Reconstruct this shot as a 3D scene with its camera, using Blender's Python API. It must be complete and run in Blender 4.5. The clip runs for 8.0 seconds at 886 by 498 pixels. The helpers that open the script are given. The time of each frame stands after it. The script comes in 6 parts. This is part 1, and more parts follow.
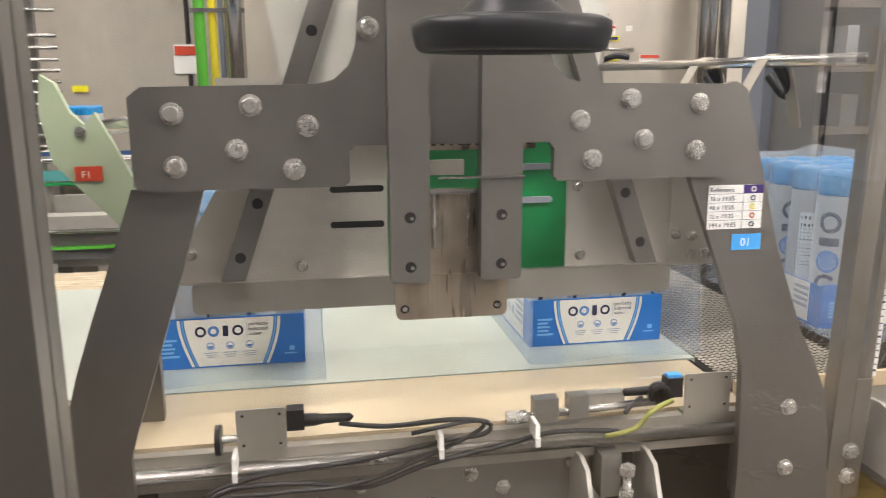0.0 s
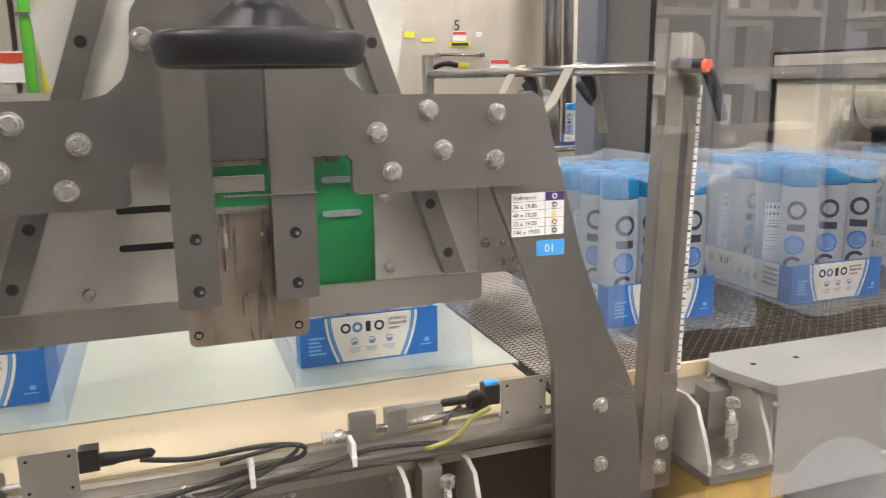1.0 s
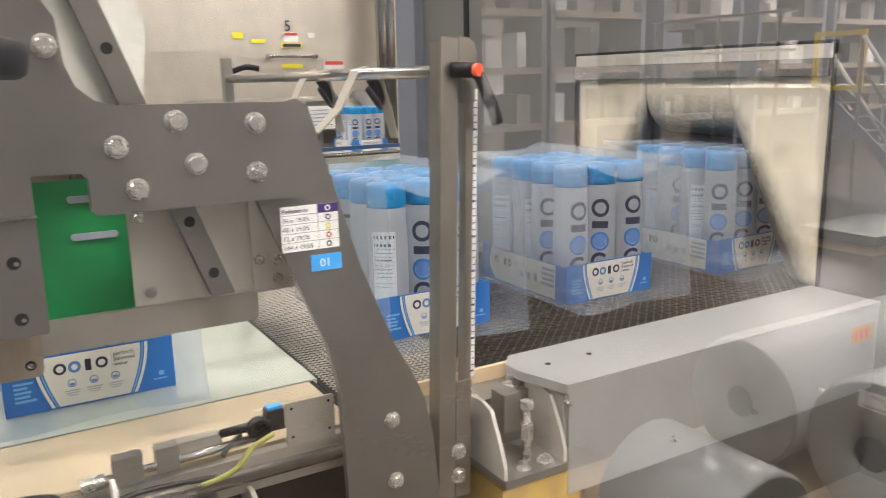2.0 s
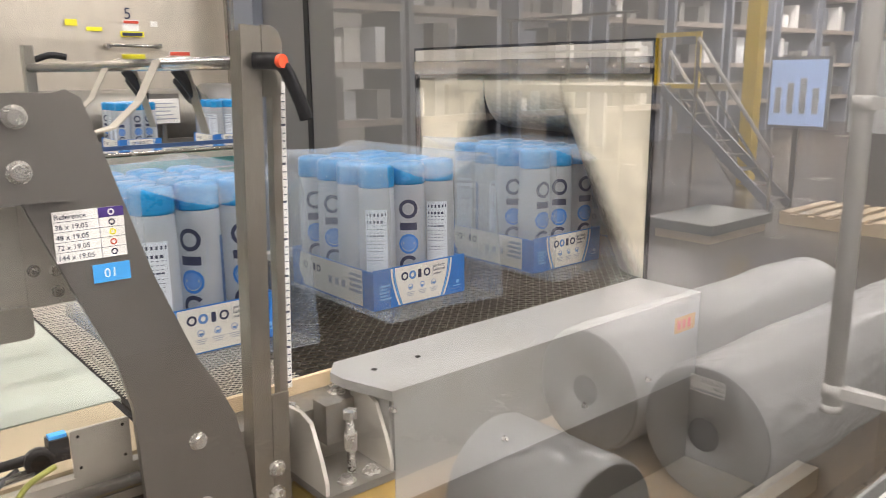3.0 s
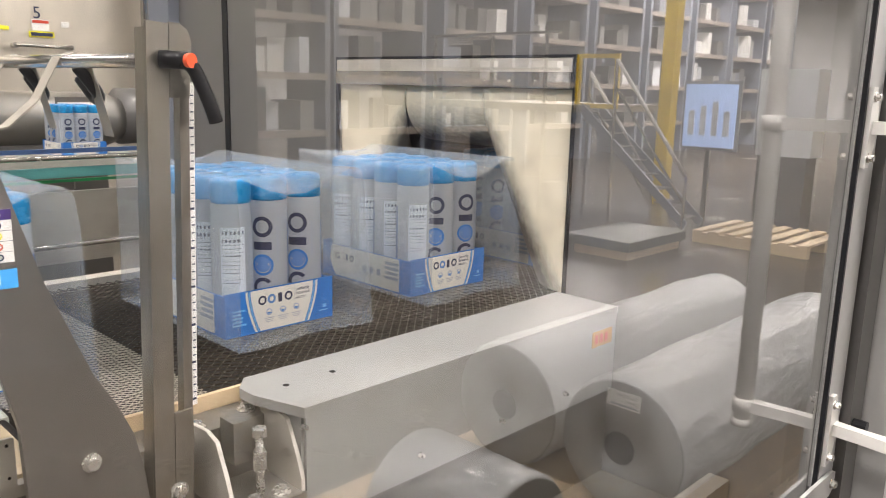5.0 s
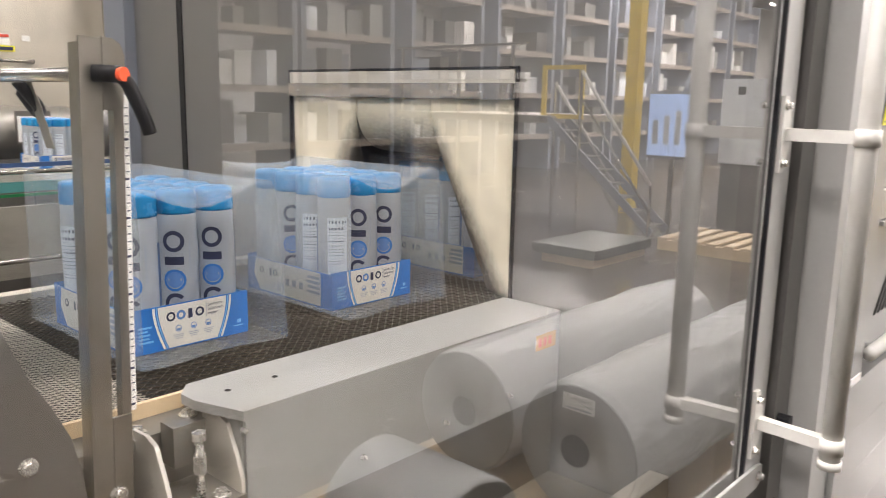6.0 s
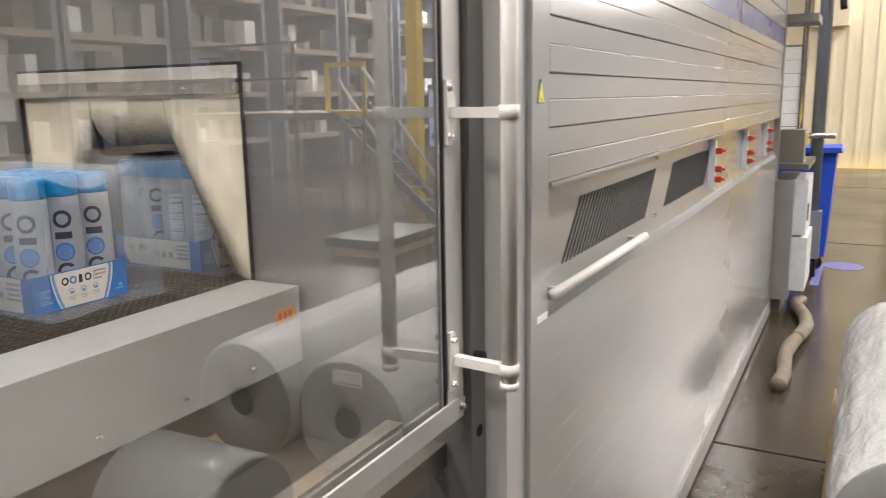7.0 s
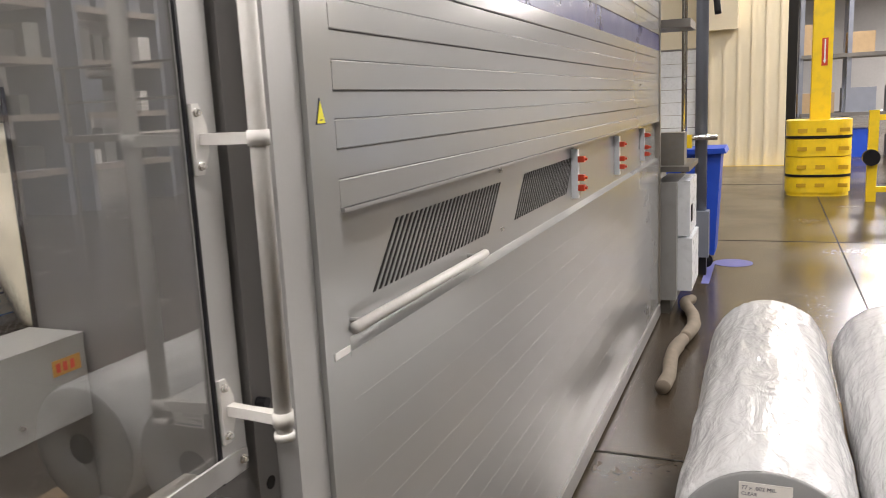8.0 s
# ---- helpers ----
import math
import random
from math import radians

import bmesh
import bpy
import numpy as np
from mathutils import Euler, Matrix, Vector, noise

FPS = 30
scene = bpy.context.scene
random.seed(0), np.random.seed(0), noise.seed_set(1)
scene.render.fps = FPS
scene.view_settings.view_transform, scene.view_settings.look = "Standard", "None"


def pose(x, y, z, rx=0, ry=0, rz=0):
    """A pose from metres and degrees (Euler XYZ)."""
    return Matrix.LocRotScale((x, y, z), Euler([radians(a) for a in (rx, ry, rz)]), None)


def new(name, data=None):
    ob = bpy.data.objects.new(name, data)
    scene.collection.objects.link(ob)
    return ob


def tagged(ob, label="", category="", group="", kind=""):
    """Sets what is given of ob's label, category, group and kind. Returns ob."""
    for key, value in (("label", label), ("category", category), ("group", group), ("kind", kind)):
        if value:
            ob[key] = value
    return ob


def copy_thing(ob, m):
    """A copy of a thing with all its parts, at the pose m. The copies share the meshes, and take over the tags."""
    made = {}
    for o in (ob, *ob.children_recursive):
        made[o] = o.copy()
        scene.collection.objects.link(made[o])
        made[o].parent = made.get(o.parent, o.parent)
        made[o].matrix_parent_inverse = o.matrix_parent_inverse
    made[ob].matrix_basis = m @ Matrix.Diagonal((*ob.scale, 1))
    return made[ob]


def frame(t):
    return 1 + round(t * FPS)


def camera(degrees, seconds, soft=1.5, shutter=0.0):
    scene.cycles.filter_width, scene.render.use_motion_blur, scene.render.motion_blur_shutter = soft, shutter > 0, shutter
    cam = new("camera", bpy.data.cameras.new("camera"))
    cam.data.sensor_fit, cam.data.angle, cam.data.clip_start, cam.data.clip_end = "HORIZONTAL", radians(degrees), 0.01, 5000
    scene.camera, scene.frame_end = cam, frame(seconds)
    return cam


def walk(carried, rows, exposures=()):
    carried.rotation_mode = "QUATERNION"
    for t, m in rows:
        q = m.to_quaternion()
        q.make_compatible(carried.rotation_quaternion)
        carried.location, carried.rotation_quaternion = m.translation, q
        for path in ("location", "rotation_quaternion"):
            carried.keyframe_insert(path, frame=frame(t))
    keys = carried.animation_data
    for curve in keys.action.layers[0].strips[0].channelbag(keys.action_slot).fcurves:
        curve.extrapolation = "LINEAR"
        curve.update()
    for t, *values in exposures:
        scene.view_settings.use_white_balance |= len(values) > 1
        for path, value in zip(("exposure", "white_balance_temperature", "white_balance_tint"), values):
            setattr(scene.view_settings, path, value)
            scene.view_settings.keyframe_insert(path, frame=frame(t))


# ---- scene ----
cam = camera(58.6, 8.0, 0.9, 0.25)
METRES, EYE, TILT, LEAN, TURN = 0.92, 1.72, 0.0, 0.0, -9.9
ROWS = [
    (0.0, 0.0, 0.0, 0.0, -0.05, -12.28, 0.22),
    (0.5, 0.0493, 0.0087, 0.0045, -4.98, -12.15, 0.47),
    (1.0, 0.0889, 0.0195, 0.0078, -9.73, -12.01, 0.69),
    (1.5, 0.1375, 0.029, 0.0149, -14.86, -12.0, 0.99),
    (2.0, 0.208, 0.0422, 0.0137, -20.59, -12.17, 1.24),
    (3.5, 0.3128, 0.0777, 0.0079, -33.02, -12.74, -0.23),
    (4.0, 0.3086, 0.0867, 0.0055, -34.14, -12.55, -0.71),
    (5.5, 0.3348, 0.0751, -0.0003, -36.02, -11.22, -1.47),
    (6.0, 0.348, 0.0153, 0.0012, -37.61, -10.76, -1.08),
    (6.5, 0.3328, -0.0997, -0.0144, -45.0, -10.71, -0.53),
    (7.0, 0.3566, -0.2288, -0.0167, -52.13, -10.86, 0.95),
    (7.5, 0.4895, -0.3163, -0.0035, -56.19, -10.73, 2.5),
    (8.0, 0.6264, -0.388, -0.0063, -57.99, -10.32, 2.68),
]
walk(cam, [(t, pose(0, 0, EYE, TILT, LEAN, TURN) @ pose(METRES * x, METRES * y, METRES * z, 90 + pitch, roll, yaw)) for t, x, y, z, yaw, pitch, roll in ROWS],
     exposures=[(0.0, 0.45), (1.5, 0.36), (2.0, 0.39), (4.0, 0.48), (6.0, 0.46), (7.0, 0.22), (8.0, -0.10)])

# ---- world, lamps, exposure ----
world = bpy.data.worlds.new("world")
scene.world = world
world.use_nodes = True
world.node_tree.nodes["Background"].inputs[0].default_value = (0.9, 0.95, 1.0, 1)
world.node_tree.nodes["Background"].inputs[1].default_value = 0.02
scene.view_settings.exposure = 0.0

EXTRA_SPOTS = [(36.0, -16.0), (24.0, -20.0), (22.0, -33.0), (14.0, -34.0), (36.0, -26.0), (46.0, -16.0), (46.0, -30.0), (30.0, -22.0), (15.0, -19.0)]
# lamp layout assumed; some lamps are added to brighten curtain, packs, tanks and racks
LAMP_SPOTS = [(-5.0, 3.4), (-4.5, 0.6)] + [(x, y) for x in (0.3, 5.6, 10.9) for y in (-7.5, -2.2, 3.4)] + [(19.0, -3.0), (19.0, -12.0), (29.0, -4.0), (29.0, -16.0), (14.5, -8.8), (21.0, -8.8), (19.0, -23.0), (10.0, -27.0), (30.0, -30.0), (42.0, -10.0), (42.0, -22.0)]
LAMP_Z, LAMP_WATT = 7.2, 235
# unequal shares brighten or dim what stands near each lamp
LAMP_SHARE = {(19.0, -3.0): 2.5, (0.3, -2.2): 1.25, (5.6, -2.2): 0.62, (10.9, -2.2): 0.7, (0.3, 3.4): 0.95, (5.6, 3.4): 0.85, (10.9, -7.5): 1.5, (5.6, -7.5): 1.0, (14.5, -8.8): 2.0, (21.0, -8.8): 6.0}


def lamps():
    for x, y in LAMP_SPOTS:
        d = bpy.data.lights.new("high_bay", "AREA")
        # far lamps run 11 times stronger to brighten the hall mirrored in the pane
        d.shape, d.size, d.size_y, d.energy, d.color = "RECTANGLE", 1.5, 0.5, LAMP_WATT * LAMP_SHARE.get((x, y), 11.0 if x > 12 or y < -9.5 else 1.0), (1.0, 0.925, 0.89)
        ob = new("high_bay_light", d)
        ob.matrix_basis = pose(x, y, LAMP_Z - 0.06)


# ---- materials ----
def mat(name, base, rough=0.5, metal=0.0, vary=0.12, scale=6.0, fine=90.0, bump=0.05, stretch=(1, 1, 1), rvary=0.1, spec=0.5, dirt=None, dirt_amount=0.0):
    """A surface with two scales of variation, a little uneven gloss and fine relief."""
    m = bpy.data.materials.new(name)
    m.use_nodes = True
    t = m.node_tree
    b = t.nodes["Principled BSDF"]
    co = t.nodes.new("ShaderNodeTexCoord")
    mp = t.nodes.new("ShaderNodeMapping")
    mp.inputs["Scale"].default_value = stretch
    t.links.new(co.outputs["Object"], mp.inputs[0])
    n1, n2 = t.nodes.new("ShaderNodeTexNoise"), t.nodes.new("ShaderNodeTexNoise")
    n1.inputs["Scale"].default_value, n1.inputs["Detail"].default_value = scale, 5
    n2.inputs["Scale"].default_value, n2.inputs["Detail"].default_value = fine, 3
    for n in (n1, n2):
        t.links.new(mp.outputs[0], n.inputs["Vector"])
    add = t.nodes.new("ShaderNodeMath")
    add.operation = "MULTIPLY_ADD"
    add.inputs[1].default_value = 0.4
    t.links.new(n2.outputs[0], add.inputs[0])
    t.links.new(n1.outputs[0], add.inputs[2])
    ramp = t.nodes.new("ShaderNodeMapRange")
    ramp.inputs[1].default_value, ramp.inputs[2].default_value = 0.4, 1.0
    ramp.inputs[3].default_value, ramp.inputs[4].default_value = 1 - vary, 1 + vary
    t.links.new(add.outputs[0], ramp.inputs[0])
    mul = t.nodes.new("ShaderNodeVectorMath")
    mul.operation = "SCALE"
    mul.inputs[0].default_value = base
    t.links.new(ramp.outputs[0], mul.inputs["Scale"])
    out = mul.outputs[0]
    if dirt:
        n3 = t.nodes.new("ShaderNodeTexNoise")
        n3.inputs["Scale"].default_value, n3.inputs["Detail"].default_value = scale * 2.3, 8
        t.links.new(co.outputs["Object"], n3.inputs["Vector"])
        r3 = t.nodes.new("ShaderNodeMapRange")
        r3.inputs[1].default_value, r3.inputs[2].default_value, r3.inputs[4].default_value = 0.48, 0.72, dirt_amount
        t.links.new(n3.outputs[0], r3.inputs[0])
        mx = t.nodes.new("ShaderNodeMix")
        mx.data_type = "RGBA"
        mx.inputs[7].default_value = (*dirt, 1)
        t.links.new(r3.outputs[0], mx.inputs[0])
        t.links.new(out, mx.inputs[6])
        out = mx.outputs[2]
    t.links.new(out, b.inputs["Base Color"])
    rr = t.nodes.new("ShaderNodeMapRange")
    rr.inputs[1].default_value, rr.inputs[2].default_value = 0.3, 1.1
    rr.inputs[3].default_value, rr.inputs[4].default_value = max(0.02, rough - rvary), min(1, rough + rvary)
    t.links.new(add.outputs[0], rr.inputs[0])
    t.links.new(rr.outputs[0], b.inputs["Roughness"])
    b.inputs["Metallic"].default_value = metal
    b.inputs["Specular IOR Level"].default_value = spec
    if bump:
        bp = t.nodes.new("ShaderNodeBump")
        bp.inputs["Strength"].default_value, bp.inputs["Distance"].default_value = bump, 0.002
        t.links.new(add.outputs[0], bp.inputs["Height"])
        t.links.new(bp.outputs[0], b.inputs["Normal"])
    return m


def clear(name, tint, cloud, haze, rough=0.05, gloss=0.06, bump=0.0, bump_scale=20.0, lit=0.5):
    """Clear sheet: lets most light through, a milky share (haze) scatters, a little is mirrored."""
    m = bpy.data.materials.new(name)
    m.use_nodes = True
    t = m.node_tree
    t.nodes.remove(t.nodes["Principled BSDF"])
    tr, gl, df, tl = (t.nodes.new("ShaderNodeBsdf" + k) for k in ("Transparent", "Glossy", "Diffuse", "Translucent"))
    tr.inputs[0].default_value = (*tint, 1)
    df.inputs[0].default_value = tl.inputs[0].default_value = (*cloud, 1)
    gl.inputs["Roughness"].default_value = rough
    half, m1, m2 = (t.nodes.new("ShaderNodeMixShader") for _ in range(3))
    half.inputs[0].default_value = lit
    t.links.new(df.outputs[0], half.inputs[1])
    t.links.new(tl.outputs[0], half.inputs[2])
    m1.inputs[0].default_value = haze
    t.links.new(tr.outputs[0], m1.inputs[1])
    t.links.new(half.outputs[0], m1.inputs[2])
    m2.inputs[0].default_value = gloss
    t.links.new(m1.outputs[0], m2.inputs[1])
    t.links.new(gl.outputs[0], m2.inputs[2])
    if bump:
        co, n, bp = t.nodes.new("ShaderNodeTexCoord"), t.nodes.new("ShaderNodeTexNoise"), t.nodes.new("ShaderNodeBump")
        n.inputs["Scale"].default_value, n.inputs["Detail"].default_value = bump_scale, 4
        bp.inputs["Strength"].default_value, bp.inputs["Distance"].default_value = bump, 0.01
        t.links.new(co.outputs["Object"], n.inputs["Vector"])
        t.links.new(n.outputs[0], bp.inputs["Height"])
        for q in (gl, df):
            t.links.new(bp.outputs[0], q.inputs["Normal"])
    t.links.new(m2.outputs[0], t.nodes["Material Output"].inputs[0])
    return m


def soot_shade(m):
    """Soot and painted fold shade in the cloth where wear is set, ragged-edged."""
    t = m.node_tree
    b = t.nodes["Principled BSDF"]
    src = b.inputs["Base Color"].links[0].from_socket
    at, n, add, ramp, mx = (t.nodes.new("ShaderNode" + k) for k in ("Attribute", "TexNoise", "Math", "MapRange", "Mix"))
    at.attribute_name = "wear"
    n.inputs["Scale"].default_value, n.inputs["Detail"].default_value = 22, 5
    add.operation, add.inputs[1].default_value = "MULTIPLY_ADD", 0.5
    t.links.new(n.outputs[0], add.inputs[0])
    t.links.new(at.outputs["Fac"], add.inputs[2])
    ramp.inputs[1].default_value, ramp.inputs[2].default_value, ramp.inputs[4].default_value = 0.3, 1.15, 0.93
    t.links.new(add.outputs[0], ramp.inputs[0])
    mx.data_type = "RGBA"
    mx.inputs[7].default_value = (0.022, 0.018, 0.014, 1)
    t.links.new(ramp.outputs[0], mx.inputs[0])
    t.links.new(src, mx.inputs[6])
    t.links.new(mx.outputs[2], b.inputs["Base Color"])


def glow(name, colour, strength):
    m = bpy.data.materials.new(name)
    m.use_nodes = True
    b = m.node_tree.nodes["Principled BSDF"]
    b.inputs["Base Color"].default_value = (*colour, 1)
    b.inputs["Emission Color"].default_value = (*colour, 1)
    b.inputs["Emission Strength"].default_value = strength
    return m


STEEL = mat("bead_blasted_steel", (0.22, 0.207, 0.19), 0.38, 0.75, 0.09, 4, 240, 0.05, dirt=(0.16, 0.145, 0.125), dirt_amount=0.35)
STEEL_BAR = mat("brushed_steel", (0.42, 0.395, 0.35), 0.36, 0.7, 0.16, 9, 120, 0.08, (1, 1, 0.12))
POST_STEEL = mat("brown_brushed_steel", (0.29, 0.265, 0.23), 0.34, 0.75, 0.16, 8, 120, 0.08, (1, 1, 0.12), dirt=(0.2, 0.16, 0.11), dirt_amount=0.4)
STEEL_SHEET = mat("rolled_steel_sheet", (0.60, 0.575, 0.52), 0.40, 0.45, 0.2, 5, 70, 0.06, (0.3, 1, 1), dirt=(0.34, 0.30, 0.24), dirt_amount=0.35)
GUARD = mat("pale_guard_plastic", (0.60, 0.60, 0.54), 0.25, 0, 0.1, 6, 90, 0.04, dirt=(0.4, 0.39, 0.34), dirt_amount=0.3)
STEEL_BOLT = mat("zinc_bolt", (0.66, 0.64, 0.60), 0.27, 0.8, 0.02, 60, 300, 0.0, rvary=0.02)
STEEL_ROD = mat("polished_rod", (0.62, 0.60, 0.57), 0.22, 0.95, 0.06, 10, 100, 0.03)
STEEL_WORN = mat("worn_brown_steel", (0.40, 0.335, 0.26), 0.30, 0.65, 0.5, 7, 60, 0.1, (3, 3, 0.25), dirt=(0.12, 0.08, 0.05), dirt_amount=0.6)
CASTING = mat("cast_bracket", (0.28, 0.27, 0.25), 0.45, 0.75, 0.1, 20, 200, 0.1, dirt=(0.3, 0.25, 0.18), dirt_amount=0.4)
GREY_PAINT = mat("light_grey_paint", (0.43, 0.43, 0.42), 0.38, 0.15, 0.05, 3, 150, 0.04, dirt=(0.3, 0.29, 0.27), dirt_amount=0.15)
GREY_WHITE = mat("white_grey_enamel", (0.33, 0.33, 0.32), 0.36, 0.1, 0.06, 5, 160, 0.02, dirt=(0.24, 0.23, 0.20), dirt_amount=0.3)
PANEL_GREY = mat("tunnel_panel_grey", (0.40, 0.402, 0.398), 0.20, 0.35, 0.025, 0.8, 12, 0.0, (0.4, 1, 1), rvary=0.04)
DARK_GREY = mat("dark_grey_paint", (0.155, 0.15, 0.145), 0.42, 0.3, 0.08, 3, 120, 0.04)
WALL_GREY = mat("tunnel_end_wall", (0.21, 0.205, 0.2), 0.4, 0.4, 0.09, 2, 90, 0.04, (1, 1, 0.3))
BLACK = mat("black_rubber", (0.011, 0.011, 0.013), 0.38, 0, 0.2, 20, 200, 0.06, spec=0.25)
# near-black; puts the shade of holes, slots and undersides into plain colour
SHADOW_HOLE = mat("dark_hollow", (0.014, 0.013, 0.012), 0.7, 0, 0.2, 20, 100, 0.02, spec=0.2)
CREAM = mat("cream_slide_plate", (0.45, 0.37, 0.25), 0.24, 0, 0.08, 5, 60, 0.05, (0.15, 1.5, 1), dirt=(0.45, 0.36, 0.24), dirt_amount=0.35)
MILK = mat("pale_green_belt", (0.39, 0.42, 0.37), 0.2, 0, 0.06, 4, 60, 0.04, (0.3, 1, 1), dirt=(0.5, 0.57, 0.52), dirt_amount=0.3)
CURTAIN = mat("cream_curtain_cloth", (0.74, 0.68, 0.53), 0.75, 0, 0.08, 6, 140, 0.12, dirt=(0.42, 0.37, 0.29), dirt_amount=0.3)
soot_shade(CURTAIN)
GREEN = mat("green_plastic", (0.01, 0.30, 0.09), 0.35, 0, 0.1, 8, 90, 0.04)
PALE_GREEN = mat("pale_green_plastic", (0.42, 0.50, 0.34), 0.4, 0, 0.1, 6, 90, 0.04)
RED = mat("red_plastic", (0.58, 0.06, 0.025), 0.4, 0, 0.1, 20, 150, 0.03)
ORANGE = mat("orange_button", (0.85, 0.10, 0.03), 0.35, 0, 0.08, 30, 150, 0.02)
BLUE = mat("tray_blue_print", (0.012, 0.15, 0.50), 0.42, 0, 0.08, 14, 200, 0.04)
TRAY_WHITE = mat("tray_white_print", (0.72, 0.69, 0.62), 0.45, 0, 0.05, 14, 200, 0.04)
LIGHT_BLUE = mat("light_blue_print", (0.16, 0.42, 0.78), 0.42, 0, 0.06, 14, 200, 0.03)
NAVY = mat("navy_print", (0.012, 0.018, 0.06), 0.4, 0, 0.1, 14, 200, 0.02)
STRIP_BLUE = mat("dark_blue_print", (0.04, 0.09, 0.22), 0.4, 0, 0.1, 30, 200, 0.02)
MID_BLUE = mat("mid_blue_print", (0.09, 0.22, 0.52), 0.4, 0, 0.1, 30, 200, 0.02)
GREY_PRINT = mat("grey_print", (0.33, 0.36, 0.42), 0.5, 0, 0.1, 14, 200, 0.02)
CARD = mat("brown_cardboard", (0.42, 0.30, 0.17), 0.8, 0, 0.1, 10, 150, 0.08)
CAP_BLUE = mat("cap_blue", (0.006, 0.23, 0.52), 0.28, 0, 0.1, 20, 120, 0.03)
LABEL_WHITE = mat("white_label", (0.76, 0.79, 0.82), 0.3, 0, 0.05, 20, 150, 0.0)
FACTS = mat("pale_facts_label", (0.60, 0.65, 0.71), 0.3, 0, 0.05, 20, 150, 0.0)
PAPER = mat("paper_sticker", (0.80, 0.79, 0.76), 0.55, 0, 0.05, 20, 150, 0.02)
BLUE_TAG = mat("blue_tag", (0.05, 0.33, 0.75), 0.4, 0, 0.05, 20, 150, 0.02)
PURPLE = mat("purple_print", (0.05, 0.02, 0.17), 0.45, 0, 0.05, 20, 150, 0.02)
YELLOW = mat("safety_yellow", (0.86, 0.60, 0.015), 0.4, 0, 0.07, 3, 120, 0.04, dirt=(0.45, 0.33, 0.05), dirt_amount=0.3)
# yellow with dirt; the shade under the cover is put into the colour
OCHRE = mat("dirty_yellow_paint", (0.42, 0.27, 0.03), 0.45, 0, 0.15, 8, 90, 0.05, dirt=(0.15, 0.10, 0.03), dirt_amount=0.6)
YELLOW_PRINT = mat("yellow_print", (0.85, 0.78, 0.02), 0.4, 0, 0.05, 10, 120, 0.02)
WOOD = mat("pine_board", (0.64, 0.50, 0.32), 0.65, 0, 0.2, 6, 50, 0.15, (1, 0.15, 1), dirt=(0.28, 0.19, 0.1), dirt_amount=0.4)
CABLE = mat("black_cable", (0.02, 0.02, 0.022), 0.4, 0, 0.2, 30, 200, 0.02)
CABLE_YELLOW = mat("yellow_green_cable", (0.21, 0.21, 0.04), 0.45, 0, 0.3, 60, 200, 0.02)
NYLON = mat("white_nylon", (0.75, 0.74, 0.70), 0.4, 0, 0.06, 30, 200, 0.02)
STRAP = mat("grey_strap", (0.36, 0.33, 0.28), 0.6, 0, 0.12, 20, 300, 0.12)
MESH_WIRE = mat("dark_wire", (0.05, 0.042, 0.034), 0.36, 0.85, 0.3, 12, 200, 0.03)
MESH_FINE = mat("pale_wire", (0.48, 0.44, 0.38), 0.36, 0.85, 0.2, 12, 200, 0.03)
ROLL_WHITE = mat("white_film_roll", (0.66, 0.665, 0.67), 0.18, 0, 0.05, 5, 16, 1.0, (0.6, 1, 1), spec=0.8)
ROLL_CLEAR = mat("glossy_clear_film", (0.5, 0.51, 0.52), 0.13, 0, 0.1, 6, 40, 0.05, (1, 0.15, 1), spec=0.9)
ROLL_END = mat("film_roll_end", (0.27, 0.275, 0.275), 0.45, 0, 0.08, 6, 200, 0.06)
CONCRETE = mat("sealed_concrete", (0.056, 0.043, 0.029), 0.22, 0, 0.22, 0.9, 25, 0.03, rvary=0.12, dirt=(0.045, 0.036, 0.027), dirt_amount=0.5)
HANDLE = mat("white_grey_handle", (0.62, 0.61, 0.58), 0.5, 0, 0.05, 8, 160, 0.03, dirt=(0.45, 0.42, 0.36), dirt_amount=0.3)
CREAM_WALL = mat("cream_metal_siding", (0.78, 0.70, 0.52), 0.5, 0, 0.04, 1, 40, 0.02)
HALL_GREY = mat("hall_wall_grey", (0.42, 0.41, 0.40), 0.6, 0, 0.12, 0.4, 8, 0.03)
CHARCOAL = mat("charcoal_wall_paint", (0.03, 0.03, 0.03), 0.7, 0, 0.15, 1.0, 20, 0.03)
HALL_DARK = mat("hall_roof_grey", (0.12, 0.12, 0.12), 0.7, 0, 0.12, 0.4, 8, 0.03)
BIN_BLUE = mat("bin_blue", (0.015, 0.07, 0.50), 0.4, 0, 0.1, 5, 90, 0.03)
FLOOR_BLUE = mat("floor_sticker_blue", (0.14, 0.15, 0.40), 0.4, 0, 0.08, 5, 90, 0.02)
PIPE_GREY = mat("grey_pipe", (0.22, 0.24, 0.29), 0.4, 0.2, 0.1, 4, 90, 0.03)
SOCK = mat("absorbent_sock_cloth", (0.23, 0.19, 0.145), 0.85, 0, 0.2, 12, 120, 0.3, dirt=(0.2, 0.16, 0.12), dirt_amount=0.6)
GREEN_PIPE = mat("green_pipe", (0.12, 0.52, 0.05), 0.35, 0, 0.06, 10, 100, 0.02)
YELLOW_PIPE = mat("yellow_pipe", (0.80, 0.66, 0.03), 0.35, 0, 0.06, 10, 100, 0.02)
TANK = mat("stained_tank_steel", (0.60, 0.55, 0.47), 0.32, 0.6, 0.22, 0.9, 14, 0.1, (1, 1, 0.5), dirt=(0.75, 0.70, 0.62), dirt_amount=0.4)
